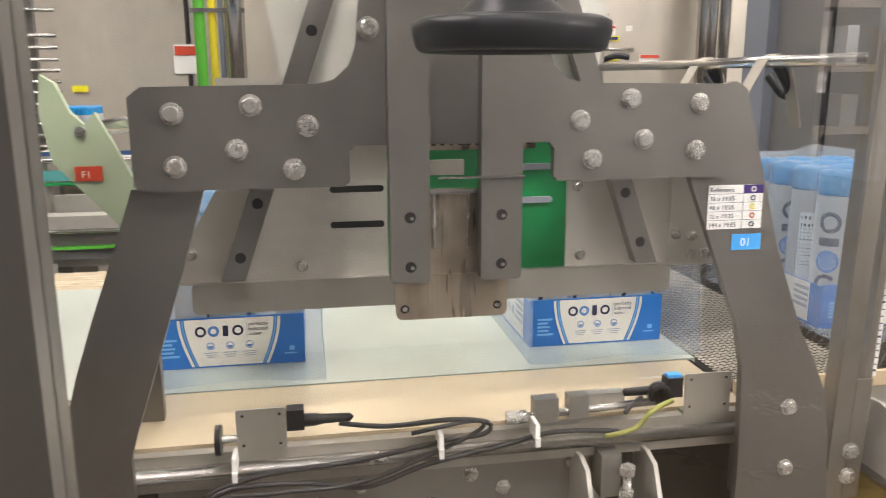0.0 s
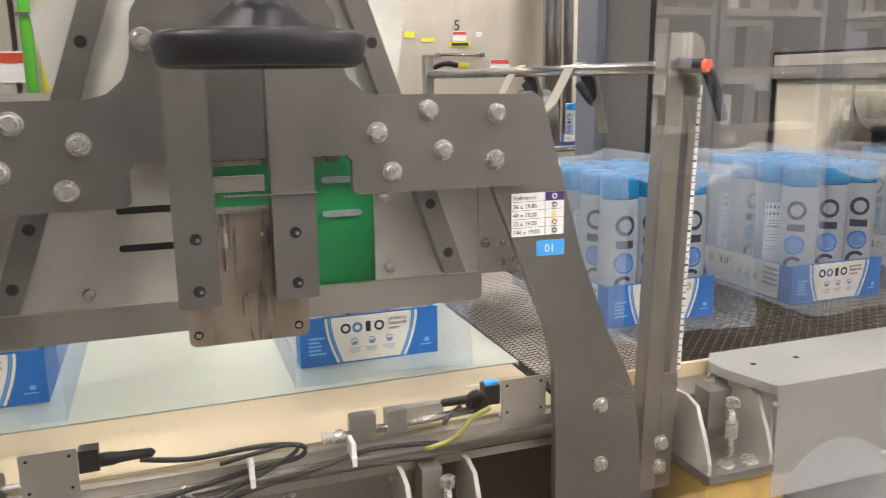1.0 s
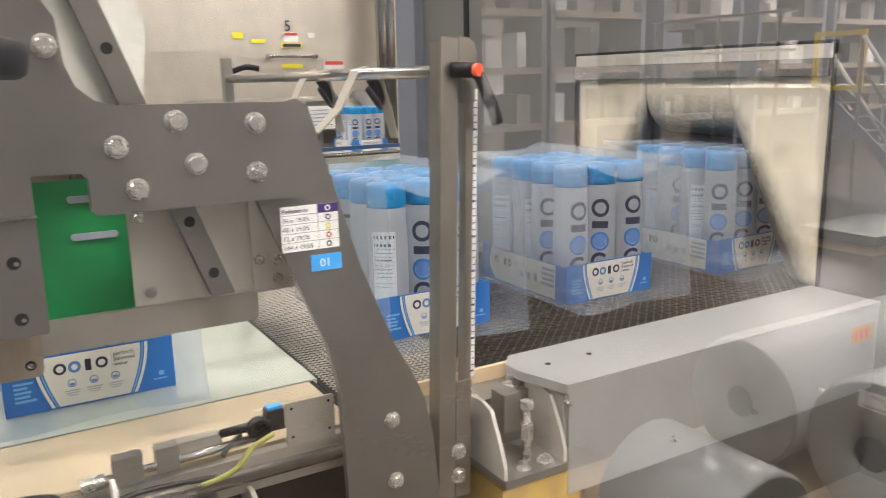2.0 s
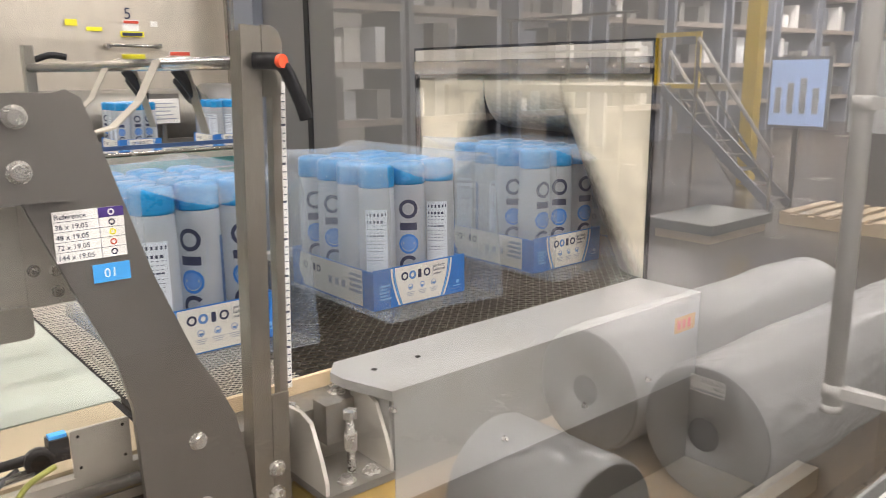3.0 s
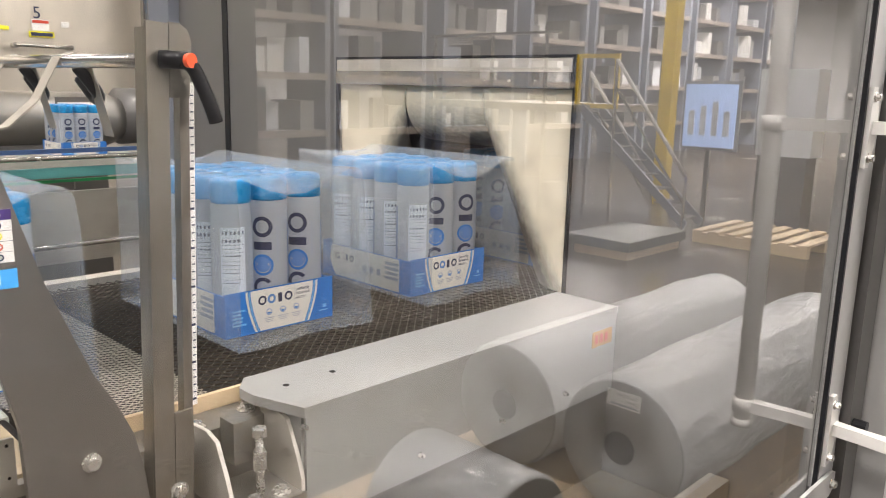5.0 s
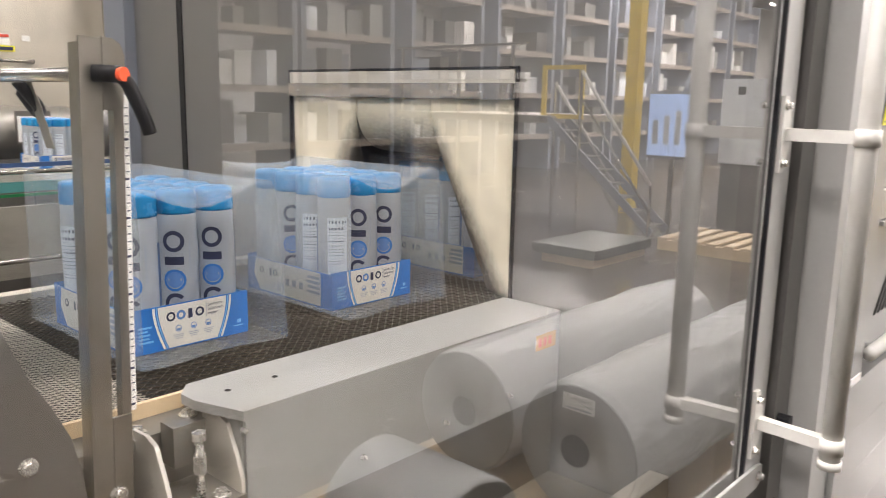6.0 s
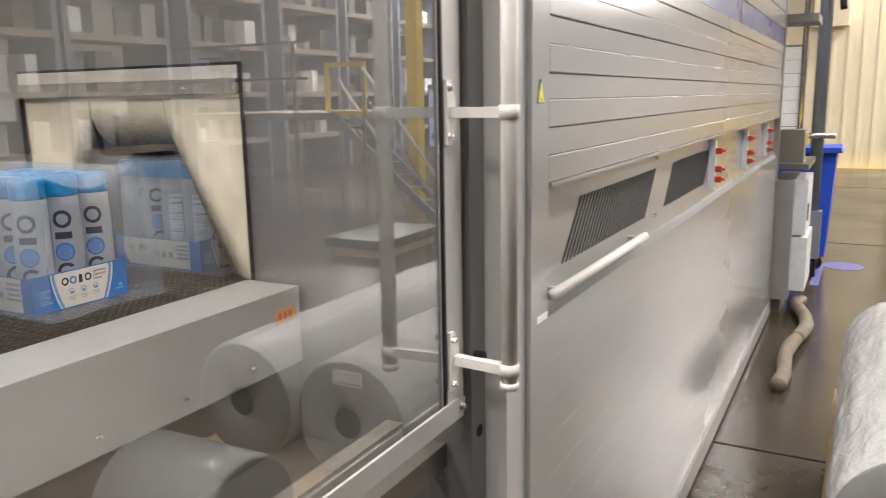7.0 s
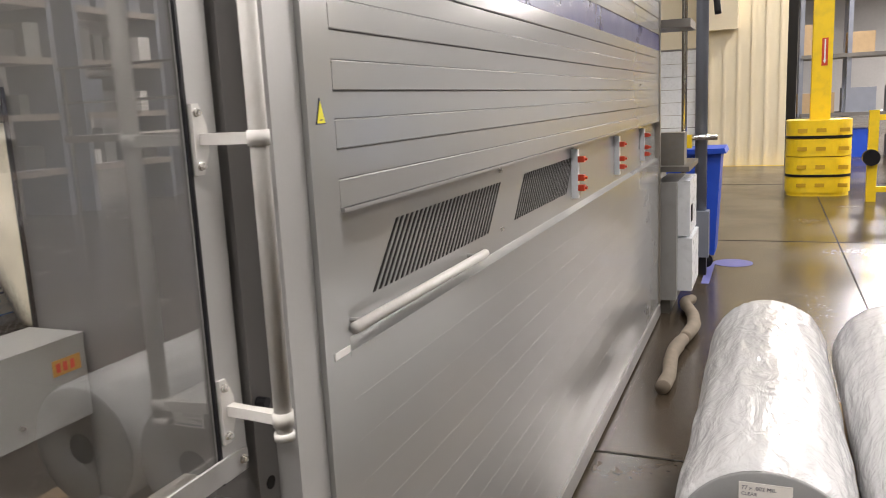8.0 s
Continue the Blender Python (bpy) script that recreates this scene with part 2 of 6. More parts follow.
# near-black lining colour carries the shade inside the tunnel
LINING_SHADE = mat("sooty_tunnel_lining", (0.035, 0.032, 0.03), 0.6, 0.2, 0.2, 5, 60, 0.05, spec=0.3)
TEAL = mat("teal_guide", (0.10, 0.36, 0.36), 0.4, 0, 0.1, 10, 90, 0.03)
for node in ROLL_WHITE.node_tree.nodes:
    if node.type == "BUMP":
        node.inputs["Distance"].default_value, node.inputs["Strength"].default_value = 0.03, 0.6
    if node.type == "TEX_NOISE":
        node.inputs["Distortion"].default_value = 1.6
SCREEN = glow("lit_screen", (0.45, 0.6, 0.95), 0.7)
LAMP_GLOW = glow("lamp_glow", (1.0, 0.95, 0.88), 22)
FILM = clear("shrink_film", (0.955, 0.98, 1.0), (0.84, 0.91, 0.98), 0.25, 0.08, 0.10, 0.7, 14)
PET = clear("clear_bottle", (0.96, 0.98, 0.995), (0.93, 0.962, 0.995), 0.52, 0.05, 0.18, 0.3, 60)
PANE = bpy.data.materials.new("door_pane")
PANE.use_nodes = True
PANE.node_tree.nodes["Principled BSDF"].inputs["Base Color"].default_value = (0.985, 0.99, 0.985, 1)
PANE.node_tree.nodes["Principled BSDF"].inputs["Transmission Weight"].default_value = 1.0
PANE.node_tree.nodes["Principled BSDF"].inputs["Roughness"].default_value = 0.0
PANE.node_tree.nodes["Principled BSDF"].inputs["IOR"].default_value = 1.86


# ---- mesh helpers ----
ORIGIN = {}


def thing(name, label, category, at=(0, 0, 0), group="", kind=""):
    e = new(name)
    e.empty_display_size = 0.05
    e.location = at
    ORIGIN[e] = Vector(at)
    return tagged(e, label, category, group, kind)


def part(name, bm, material, parent, label="", smooth=False, kind="", bevel=0.0):
    """Links a bmesh, drawn in world coordinates, as one mesh under its thing or part."""
    if bevel:
        bmesh.ops.bevel(bm, geom=[e for e in bm.edges if e.is_manifold and e.calc_face_angle(0) > 0.6], offset=bevel, segments=2, affect="EDGES", profile=0.6)
    off = ORIGIN[parent] if parent else Vector()
    if off.length:
        bmesh.ops.translate(bm, verts=bm.verts, vec=-off)
    me = bpy.data.meshes.new(name)
    bmesh.ops.recalc_face_normals(bm, faces=bm.faces)
    for f in bm.faces:
        f.smooth = smooth
    bm.to_mesh(me)
    bm.free()
    me.materials.append(material)
    ob = new(name, me)
    if parent:
        ob.parent = parent
    ORIGIN[ob] = off
    if label:
        ob["label"] = label
    if kind:
        ob["kind"] = kind
    return ob


def share(ob, loc, parent, rot=(0, 0, 0)):
    """Another piece on the same mesh."""
    c = bpy.data.objects.new(ob.name.split(".")[0], ob.data)
    scene.collection.objects.link(c)
    c.parent = parent
    c.matrix_basis = pose(*loc, *rot)
    ORIGIN[c] = ORIGIN[parent]
    return c


def bmn():
    return bmesh.new()


def box(bm, x0, x1, y0, y1, z0, z1):
    vs = [bm.verts.new((x, y, z)) for x in (x0, x1) for y in (y0, y1) for z in (z0, z1)]
    for f in ((0, 1, 3, 2), (4, 6, 7, 5), (0, 4, 5, 1), (2, 3, 7, 6), (0, 2, 6, 4), (1, 5, 7, 3)):
        bm.faces.new([vs[i] for i in f])
    return bm


def cyl(bm, p0, p1, r, seg=14, r1=None, caps=True):
    p0, p1 = Vector(p0), Vector(p1)
    q = (p1 - p0).to_track_quat("Z", "Y")
    r1 = r if r1 is None else r1
    rings = []
    for p, rr in ((p0, r), (p1, r1)):
        rings.append([bm.verts.new(p + q @ Vector((rr * math.cos(a), rr * math.sin(a), 0))) for a in (2 * math.pi * i / seg for i in range(seg))])
    for i in range(seg):
        j = (i + 1) % seg
        bm.faces.new((rings[0][i], rings[0][j], rings[1][j], rings[1][i]))
    if caps:
        bm.faces.new(rings[0][::-1])
        bm.faces.new(rings[1])
    return bm


def lathe(bm, prof, seg=20, at=(0, 0, 0), axis="z"):
    at = Vector(at)
    rings = []
    for r, h in prof:
        ring = []
        for i in range(seg):
            a = 2 * math.pi * i / seg
            v = (r * math.cos(a), r * math.sin(a), h)
            if axis == "x":
                v = (h, r * math.cos(a), r * math.sin(a))
            if axis == "y":
                v = (r * math.cos(a), h, r * math.sin(a))
            ring.append(bm.verts.new(at + Vector(v)))
        rings.append(ring)
    for a, b in zip(rings, rings[1:]):
        for i in range(seg):
            j = (i + 1) % seg
            bm.faces.new((a[i], a[j], b[j], b[i]))
    for ring in (rings[0], rings[-1]):
        if len({tuple(v.co) for v in ring}) > 2:
            bm.faces.new(ring)
    return bm


def slab(bm, outline, a0, a1, axis="y"):
    """Extrudes an outline of (u, w) pairs between a0 and a1 along an axis."""
    def at(u, w, a):
        return {"y": (u, a, w), "x": (a, u, w), "z": (u, w, a)}[axis]
    r0 = [bm.verts.new(at(u, w, a0)) for u, w in outline]
    r1 = [bm.verts.new(at(u, w, a1)) for u, w in outline]
    n = len(outline)
    for i in range(n):
        j = (i + 1) % n
        bm.faces.new((r0[i], r0[j], r1[j], r1[i]))
    bm.faces.new(r0[::-1])
    bm.faces.new(r1)
    return bm


def tube(bm, pts, r, seg=8):
    """A round tube along a smooth line through the points."""
    pts = [Vector(p) for p in pts]
    fine = []
    for i in range(len(pts) - 1):
        p0, p1, p2, p3 = pts[max(i - 1, 0)], pts[i], pts[i + 1], pts[min(i + 2, len(pts) - 1)]
        for k in range(6):
            s = k / 6
            fine.append(0.5 * (2 * p1 + (p2 - p0) * s + (2 * p0 - 5 * p1 + 4 * p2 - p3) * s * s + (3 * p1 - p0 - 3 * p2 + p3) * s ** 3))
    fine.append(pts[-1])
    rings = []
    for i, p in enumerate(fine):
        d = fine[min(i + 1, len(fine) - 1)] - fine[max(i - 1, 0)]
        q = d.to_track_quat("Z", "Y")
        rings.append([bm.verts.new(p + q @ Vector((r * math.cos(2 * math.pi * k / seg), r * math.sin(2 * math.pi * k / seg), 0))) for k in range(seg)])
    for a, b in zip(rings, rings[1:]):
        for i in range(seg):
            j = (i + 1) % seg
            bm.faces.new((a[i], a[j], b[j], b[i]))
    bm.faces.new(rings[0][::-1])
    bm.faces.new(rings[-1])
    return bm


def round_rect(x0, x1, z0, z1, r, n=4):
    out = []
    for cx, cz, a0 in ((x1 - r, z1 - r, 0), (x0 + r, z1 - r, 90), (x0 + r, z0 + r, 180), (x1 - r, z0 + r, 270)):
        out += [(cx + r * math.cos(radians(a0 + 90 * i / n)), cz + r * math.sin(radians(a0 + 90 * i / n))) for i in range(n + 1)]
    return out


def ring_shape(bm, cx, cz, r0, r1, y0, y1, a0=0, a1=360, n=20):
    """A flat ring or arc facing along y."""
    full = a1 - a0 >= 360
    for i in range(n):
        s0, s1 = radians(a0 + (a1 - a0) * i / n), radians(a0 + (a1 - a0) * (i + 1) / n)
        slab(bm, [(cx + r0 * math.cos(s0), cz + r0 * math.sin(s0)), (cx + r1 * math.cos(s0), cz + r1 * math.sin(s0)),
                  (cx + r1 * math.cos(s1), cz + r1 * math.sin(s1)), (cx + r0 * math.cos(s1), cz + r0 * math.sin(s1))], y0, y1)
    return bm


def text_bm(body, size, m, align="LEFT"):
    """Words in the built-in font as a flat mesh at the pose m."""
    cu = bpy.data.curves.new("words", "FONT")
    cu.body, cu.size, cu.align_x, cu.extrude = body, size, align, 0.0002
    cu.resolution_u = 3
    ob = bpy.data.objects.new("words", cu)
    me = bpy.data.meshes.new_from_object(ob)
    bm = bmn()
    bm.from_mesh(me)
    bm.transform(m)
    bpy.data.objects.remove(ob)
    bpy.data.meshes.remove(me)
    bpy.data.curves.remove(cu)
    return bm


def hexbolt(parent, at, r=0.011, axis="y", name="bolt"):
    """A hexagon bolt on a washer; its head points to minus y (or up)."""
    bm = bmn()
    x, y, z = at
    if axis == "y":
        lathe(bm, [(r * 1.32, 0), (r * 1.30, -0.0016), (r * 0.95, -0.0020)], 18, (x, y, z), "y")
        cyl(bm, (x, y - 0.0012, z), (x, y - 0.0070, z), r, 6)
        cyl(bm, (x, y - 0.0070, z), (x, y - 0.0088, z), r * 0.99, 12, r * 0.80)
    else:
        cyl(bm, (x, y, z), (x, y, z + 0.002), r * 1.35, 18)
        cyl(bm, (x, y, z + 0.002), (x, y, z + 0.009), r, 6, r * 0.93)
    return part(name, bm, STEEL_BOLT, parent)


# ---- the hall ----
def hall():
    bm = box(bmn(), -14, 52, -38, 14, -0.2, 0)
    tagged(part("floor", bm, CONCRETE, None), "sealed brown-grey concrete floor with joints", "floor", kind="structure")
    bm = bmn()
    for x in (-1.9, 4.15, 10.2, 16.2):
        box(bm, x - 0.006, x + 0.006, -38, 14, 0.0, 0.003)
    for y in (-13.2, -7.2, -1.2):
        box(bm, -14, 52, y - 0.006, y + 0.006, 0.0, 0.0025)
    tagged(part("floor_joint", bm, SHADOW_HOLE, None), "dark saw-cut joint in the concrete floor", "joint", kind="structure")
    for n, b in (("wall_west", (-14.3, -14, -38, 14, 0, 8)), ("wall_south", (-14.3, 52.3, -38.3, -38, 0, 8)), ("wall_north", (-14.3, 52.3, 14, 14.3, 0, 8)), ("wall_east", (52, 52.3, -38, 14, 0, 8))):
        tagged(part(n, box(bmn(), *b), HALL_GREY, None), "grey sheet-metal hall wall", "wall", kind="structure")
    tagged(part("ceiling", box(bmn(), -14.3, 52.3, -38.3, 14.3, 8, 8.2), HALL_DARK, None), "grey sheet-metal hall roof", "ceiling", kind="structure")
    # added wall, never in direct view; keeps the pane's reflection dark at left
    tagged(part("wall_inner", box(bmn(), -14, 3.4, -4.25, -4.1, 0, 8), CHARCOAL, None), "added charcoal wall that darkens the pane's reflection", "wall", kind="structure")
    # cream siding that ends in a free edge, with a roll-up door in it
    wc = thing("wall_cream", "cream ribbed metal siding of an inner room", "wall", (20.3, 1, 0), kind="structure")
    for b in ((-0.8, 1.15, 0, 8), (2.6, 9, 0, 8), (1.15, 2.6, 2.75, 8)):
        part("siding_panel", box(bmn(), 20.3, 20.5, *b), CREAM_WALL, wc)
    for i in range(6):
        y = -0.7 + 0.3 * i
        part("rib", box(bmn(), 20.288, 20.3, y, y + 0.06, 0, 8), CREAM_WALL, wc)
    tagged(part("pilaster", box(bmn(), 20.0, 20.27, 0.25, 0.95, 3.1, 8), CREAM_WALL, None), "cream boxed-in column head", "column", kind="structure")
    door = thing("roll_up_door", "white ribbed roll-up door in a cream wall", "door", (20.32, 1.9, 0), kind="structure")
    for i in range(9):
        part("slat", box(bmn(), 20.34, 20.4, 1.16, 2.59, 0.02 + i * 0.3, 0.305 + i * 0.3), LABEL_WHITE, door, bevel=0.012)
    tagged(part("floor_stripe", box(bmn(), 20.12, 20.24, -0.8, 4, 0, 0.003), YELLOW, None), "yellow painted line at the foot of the wall", "floor marking", kind="structure")
    for x, y in LAMP_SPOTS + EXTRA_SPOTS:
        f = thing("high_bay_fixture", "white high-bay lamp, switched on, under the roof, at an assumed spot", "ceiling lamp", (x, y, LAMP_Z), "hall lamps")
        part("housing", box(bmn(), x - 0.8, x + 0.8, y - 0.3, y + 0.3, LAMP_Z, LAMP_Z + 0.1), GREY_WHITE, f)
        part("hanger", cyl(bmn(), (x, y, LAMP_Z + 0.1), (x, y, 8), 0.01, 6), STEEL_ROD, f)
        for k in (-1, 1):
            part("tube", box(bmn(), x - 0.77, x + 0.77, y + k * 0.30 - 0.02, y + k * 0.30 + 0.02, LAMP_Z - 0.10, LAMP_Z - 0.001), LAMP_GLOW, f)
    for y in (-26, -18, -11, -4.8, 0.6, 6):
        t = thing("roof_beam", "grey steel roof beam across the hall", "beam", (10, y, 7.4), "roof beams", kind="structure")
        part("flange", box(bmn(), -14, 52, y - 0.1, y + 0.1, 7.3, 7.33), HALL_GREY, t)
        part("web", box(bmn(), -14, 52, y - 0.01, y + 0.01, 7.33, 8), HALL_GREY, t)


# ---- the wrapping machine: head frame ----
def plate_outline():
    top = [(-0.17, 1.711), (0.015, 1.713), (0.035, 1.718), (0.052, 1.733), (0.06, 1.755), (0.064, 1.80), (0.075, 1.818), (0.095, 1.823)]
    left = [(-0.184, 1.605), (-0.184, 1.70), *top]
    low = [(-0.178, 1.599), (0.044, 1.599), (0.05, 1.605), (0.05, 1.638), (0.056, 1.645)]
    c = 0.17
    right = [(2 * c - x, z) for x, z in left[::-1]]
    rlow = [(2 * c - x, z) for x, z in low]
    return left + right + rlow + low[::-1]


def head_frame():
    f = thing("wrapping_head_frame", "grey bead-blasted steel frame with bolted cross plate and two legs", "machine frame", (0.17, 0.92, 0))
    plate = part("cross_plate", slab(bmn(), plate_outline(), 0.900, 0.912), STEEL, f, bevel=0.0015)
    for x, z in ((-0.139, 1.6825), (-0.056, 1.6905), (-0.139, 1.6253), (-0.073, 1.6423), (0.0045, 1.668), (-0.0116, 1.620), (0.074, 1.773),
                 (0.3207, 1.670), (0.3832, 1.694), (0.4707, 1.688), (0.401, 1.6467), (0.469, 1.6324), (0.3376, 1.6235), (0.264, 1.773)):
        hexbolt(f, (x, 0.900, z), 0.0095)
    right = [(0.47, 1.60), (0.47, 1.70), (0.525, 1.714), (0.54, 1.705), (0.565, 1.62), (0.60, 1.50), (0.645, 1.385), (0.668, 1.345), (0.688, 1.30), (0.70, 1.24), (0.71, 1.13), (0.71, 0.55), (0.568, 0.55), (0.568, 1.2), (0.563, 1.34), (0.55, 1.40)]
    part("leg", slab(bmn(), right, 0.914, 0.926), STEEL, f, bevel=0.0015)
    left = [(-0.112, 1.60), (-0.19, 1.60), (-0.215, 1.53), (-0.247, 1.445), (-0.268, 1.385), (-0.281, 1.34), (-0.286, 1.28), (-0.287, 0.55), (-0.216, 0.55), (-0.216, 1.28), (-0.207, 1.31), (-0.191, 1.356), (-0.16, 1.45)]
    part("leg", slab(bmn(), left, 0.914, 0.926), STEEL, f, bevel=0.0015)
    for x, z in ((0.636, 1.279), (0.6386, 1.189), (-0.272, 1.0)):
        hexbolt(f, (x, 0.914, z), 0.009)
    # slanted guide bars behind the cross plate
    for s in (1, -1):
        def sx(x):
            return 0.17 + s * (x - 0.17)
        o = [(sx(0.415), 1.485), (sx(0.443), 1.485), (sx(0.309), 1.86), (sx(0.281), 1.86)]
        bar = part("slanted_bar", slab(bmn(), o, 0.935, 0.955), STEEL, f, bevel=0.002)
        for z in (1.513, 1.577, 1.772):
            xm = sx(0.429 - (z - 1.485) * 0.357)
            part("bolt_hole", cyl(bmn(), (xm, 0.9345, z), (xm, 0.945, z), 0.0065), SHADOW_HOLE, bar)
        o = [(sx(0.27), 1.70), (sx(0.36), 1.70), (sx(0.375), 1.80), (sx(0.34), 1.87), (sx(0.27), 1.88)]
        part("clear_guard", slab(bmn(), o, 0.962, 0.968), GUARD, f, bevel=0.002)
    # twin vertical bars and the clamp between them
    for x0, x1, top in ((0.088, 0.131, 2.15), (0.188, 0.234, 1.76)):
        bar = part("vertical_bar", slab(bmn(), round_rect(x0, x1, 1.499, top, 0.004), 0.835, 0.853), STEEL, f, bevel=0.0015)
        for z in (1.517, 1.572):
            xm = (x0 + x1) / 2
            part("bolt_hole", cyl(bmn(), (xm, 0.8346, z), (xm, 0.840, z), 0.0062, 18), SHADOW_HOLE, bar)
            # small offset pin added for the gleam inside the dark hole
            part("bolt", cyl(bmn(), (xm + 0.002, 0.8343, z - 0.001), (xm + 0.002, 0.838, z - 0.001), 0.0022, 8), CASTING, bar)
    part("worn_plate", box(bmn(), 0.116, 0.206, 0.866, 0.874, 1.50, 1.592), STEEL_WORN, f, "brown worn steel plate between the bars")
    part("plate_edge", box(bmn(), 0.112, 0.210, 0.862, 0.878, 1.5925, 1.597), STEEL_ROD, f)
    # thin bright rods added to draw the plate's light vertical streaks
    for x in (0.140, 0.180):
        part("guide_pin", cyl(bmn(), (x, 0.8655, 1.53), (x, 0.8655, 1.592), 0.0022, 8), STEEL_ROD, f)
    part("slide_block", box(bmn(), 0.05, 0.20, 0.990, 1.0, 1.598, 1.617), STEEL_SHEET, f, bevel=0.002)
    part("pad", box(bmn(), 0.05, 0.088, 0.985, 0.989, 1.60, 1.609), BLUE_TAG, f, "blue pad")
    clamp = part("clamp_plate", slab(bmn(), round_rect(0.096, 0.226, 1.448, 1.50, 0.008), 0.864, 0.876), STEEL_WORN, f, bevel=0.001)
    for x in (0.106, 0.214):
        part("bolt_hole", cyl(bmn(), (x, 0.8635, 1.461), (x, 0.866, 1.461), 0.005), SHADOW_HOLE, clamp)
        part("bolt", cyl(bmn(), (x, 0.862, 1.461), (x, 0.865, 1.461), 0.003), STEEL_BOLT, clamp)
    part("clamp_rail", box(bmn(), 0.14, 0.235, 0.829, 0.834, 1.6135, 1.6155), STEEL_ROD, f)
    # light sheets, lower skirt, green wear plate
    part("guide_sheet", slab(bmn(), [(-0.175, 1.471), (-0.10, 1.60), (-0.10, 1.72), (0.10, 1.72), (0.10, 1.471)], 0.98, 0.984), STEEL_SHEET, f)
    for z in (1.5404, 1.585):
        part("slot", slab(bmn(), round_rect(0.0286, 0.0956, z - 0.004, z + 0.004, 0.0038), 0.978, 0.981), SHADOW_HOLE, f)
    part("guide_sheet", slab(bmn(), [(0.335, 1.471), (0.335, 1.62), (0.47, 1.62), (0.52, 1.471)], 0.98, 0.984), STEEL_SHEET, f)
    part("hinge_strip", slab(bmn(), [(0.478, 1.47), (0.545, 1.47), (0.50, 1.60), (0.478, 1.60)], 0.975, 0.979), STEEL_SHEET, f)
    for x, z in ((-0.14, 1.511), (-0.008, 1.491), (0.353, 1.4904), (0.487, 1.5127), (0.51, 1.51), (0.51, 1.485), (0.53, 1.485), (0.347, 1.582)):
        hexbolt(f, (x, 0.975, z), 0.0055)
    part("skirt", slab(bmn(), round_rect(-0.142, 0.480, 1.436, 1.474, 0.008), 0.970, 0.980), STEEL_BAR, f, "dull steel skirt along the lower edge", bevel=0.001)
    part("wear_plate", box(bmn(), 0.02, 0.352, 1.03, 1.04, 1.46, 1.66), GREEN, f, "green plastic wear plate")
    for z in (1.602, 1.557):
        part("slot", slab(bmn(), round_rect(0.278, 0.330, z - 0.004, z + 0.004, 0.0038), 1.026, 1.031), GREY_PRINT, f)
    # added strip with dark cells imitating the belt mesh seen through the notch
    strip = part("perforated_strip", box(bmn(), 0.04, 0.30, 1.01, 1.02, 1.628, 1.665), STEEL_WORN, f, "checkered steel strip added for the belt mesh seen through")
    hole = None
    for i in range(22):
        for k in range(3):
            at = (0.046 + i * 0.0115 + (0.0057 if k % 2 else 0), 1.0098, 1.634 + k * 0.0115)
            if hole is None:
                hole, first = part("punched_hole", box(bmn(), at[0], at[0] + 0.006, 1.0092, 1.0098, at[2], at[2] + 0.006), SHADOW_HOLE, strip), at
            else:
                share(hole, (at[0] - first[0], 0, at[2] - first[2]), strip)
    # reference sticker and tag on the right leg
    x0, x1, z0, z1 = 0.4975, 0.5717, 1.530, 1.586
    st = part("sticker", box(bmn(), x0, x1, 0.9125, 0.9137, z0, z1), PAPER, f, "white reference sticker with a small table")
    part("sticker_head", box(bmn(), x0 + 0.047, x1, 0.912, 0.9125, z1 - 0.0107, z1), PURPLE, st)
    rows = ("Reference", "36 x 19,05", "48 x 19,05", "72 x 19,05", "144 x 19,05")
    for i, w in enumerate(rows):
        z = z1 - 0.0085 - i * 0.0112
        part("words", text_bm(w, 0.0080, pose(x0 + 0.0015, 0.9122, z, 90)), NAVY, st)
        part("ring_mark", ring_shape(bmn(), x0 + 0.0605, z + 0.003, 0.0022, 0.0036, 0.9114, 0.9119), (PAPER, NAVY, YELLOW_PRINT, RED, NAVY)[i], st)
        if i:
            part("rule", box(bmn(), x0, x1, 0.9121, 0.9124, z + 0.0085, z + 0.0089), NAVY, st)
    part("rule", box(bmn(), x0 + 0.047, x0 + 0.0474, 0.9119, 0.9123, z0, z1 - 0.0107), NAVY, st)
    tag = part("tag", box(bmn(), 0.5332, 0.5734, 0.9125, 0.9137, 1.502, 1.5226), BLUE_TAG, f, "small blue number tag")
    part("words", text_bm("01", 0.015, pose(0.5445, 0.9121, 1.507, 90)), PAPER, tag)


def handwheel():
    cx, cy, z = 0.157, 0.60, 1.750
    h = thing("handwheel", "black plastic handwheel on a vertical spindle above the frame", "handwheel", (cx, cy, z))
    part("rim", lathe(bmn(), [(0.060, 0.007), (0.062, -0.009), (0.067, -0.012), (0.072, -0.009), (0.075, 0.003), (0.0745, 0.010), (0.068, 0.013), (0.060, 0.011)], 40, (cx, cy, z)), BLACK, h, smooth=True)
    part("web", lathe(bmn(), [(0.060, 0.006), (0.05, 0.010), (0.03, 0.026), (0.018, 0.034), (0.018, 0.052), (0.001, 0.052)], 32, (cx, cy, z)), BLACK, h, smooth=True)
    part("hub", lathe(bmn(), [(0.001, -0.004), (0.013, -0.004), (0.014, 0.03), (0.001, 0.03)], 20, (cx, cy, z)), BLACK, h, smooth=True)
    part("boss_screw", cyl(bmn(), (cx, cy, z - 0.008), (cx, cy, z - 0.004), 0.006, 6), STEEL_BOLT, h)
    part("spindle", cyl(bmn(), (cx, cy, z + 0.05), (cx, cy, 2.1), 0.012), STEEL_ROD, h, smooth=True)
    part("arm", box(bmn(), cx - 0.03, cx + 0.03, cy - 0.02, 0.835, 2.05, 2.09), STEEL, h, bevel=0.003)


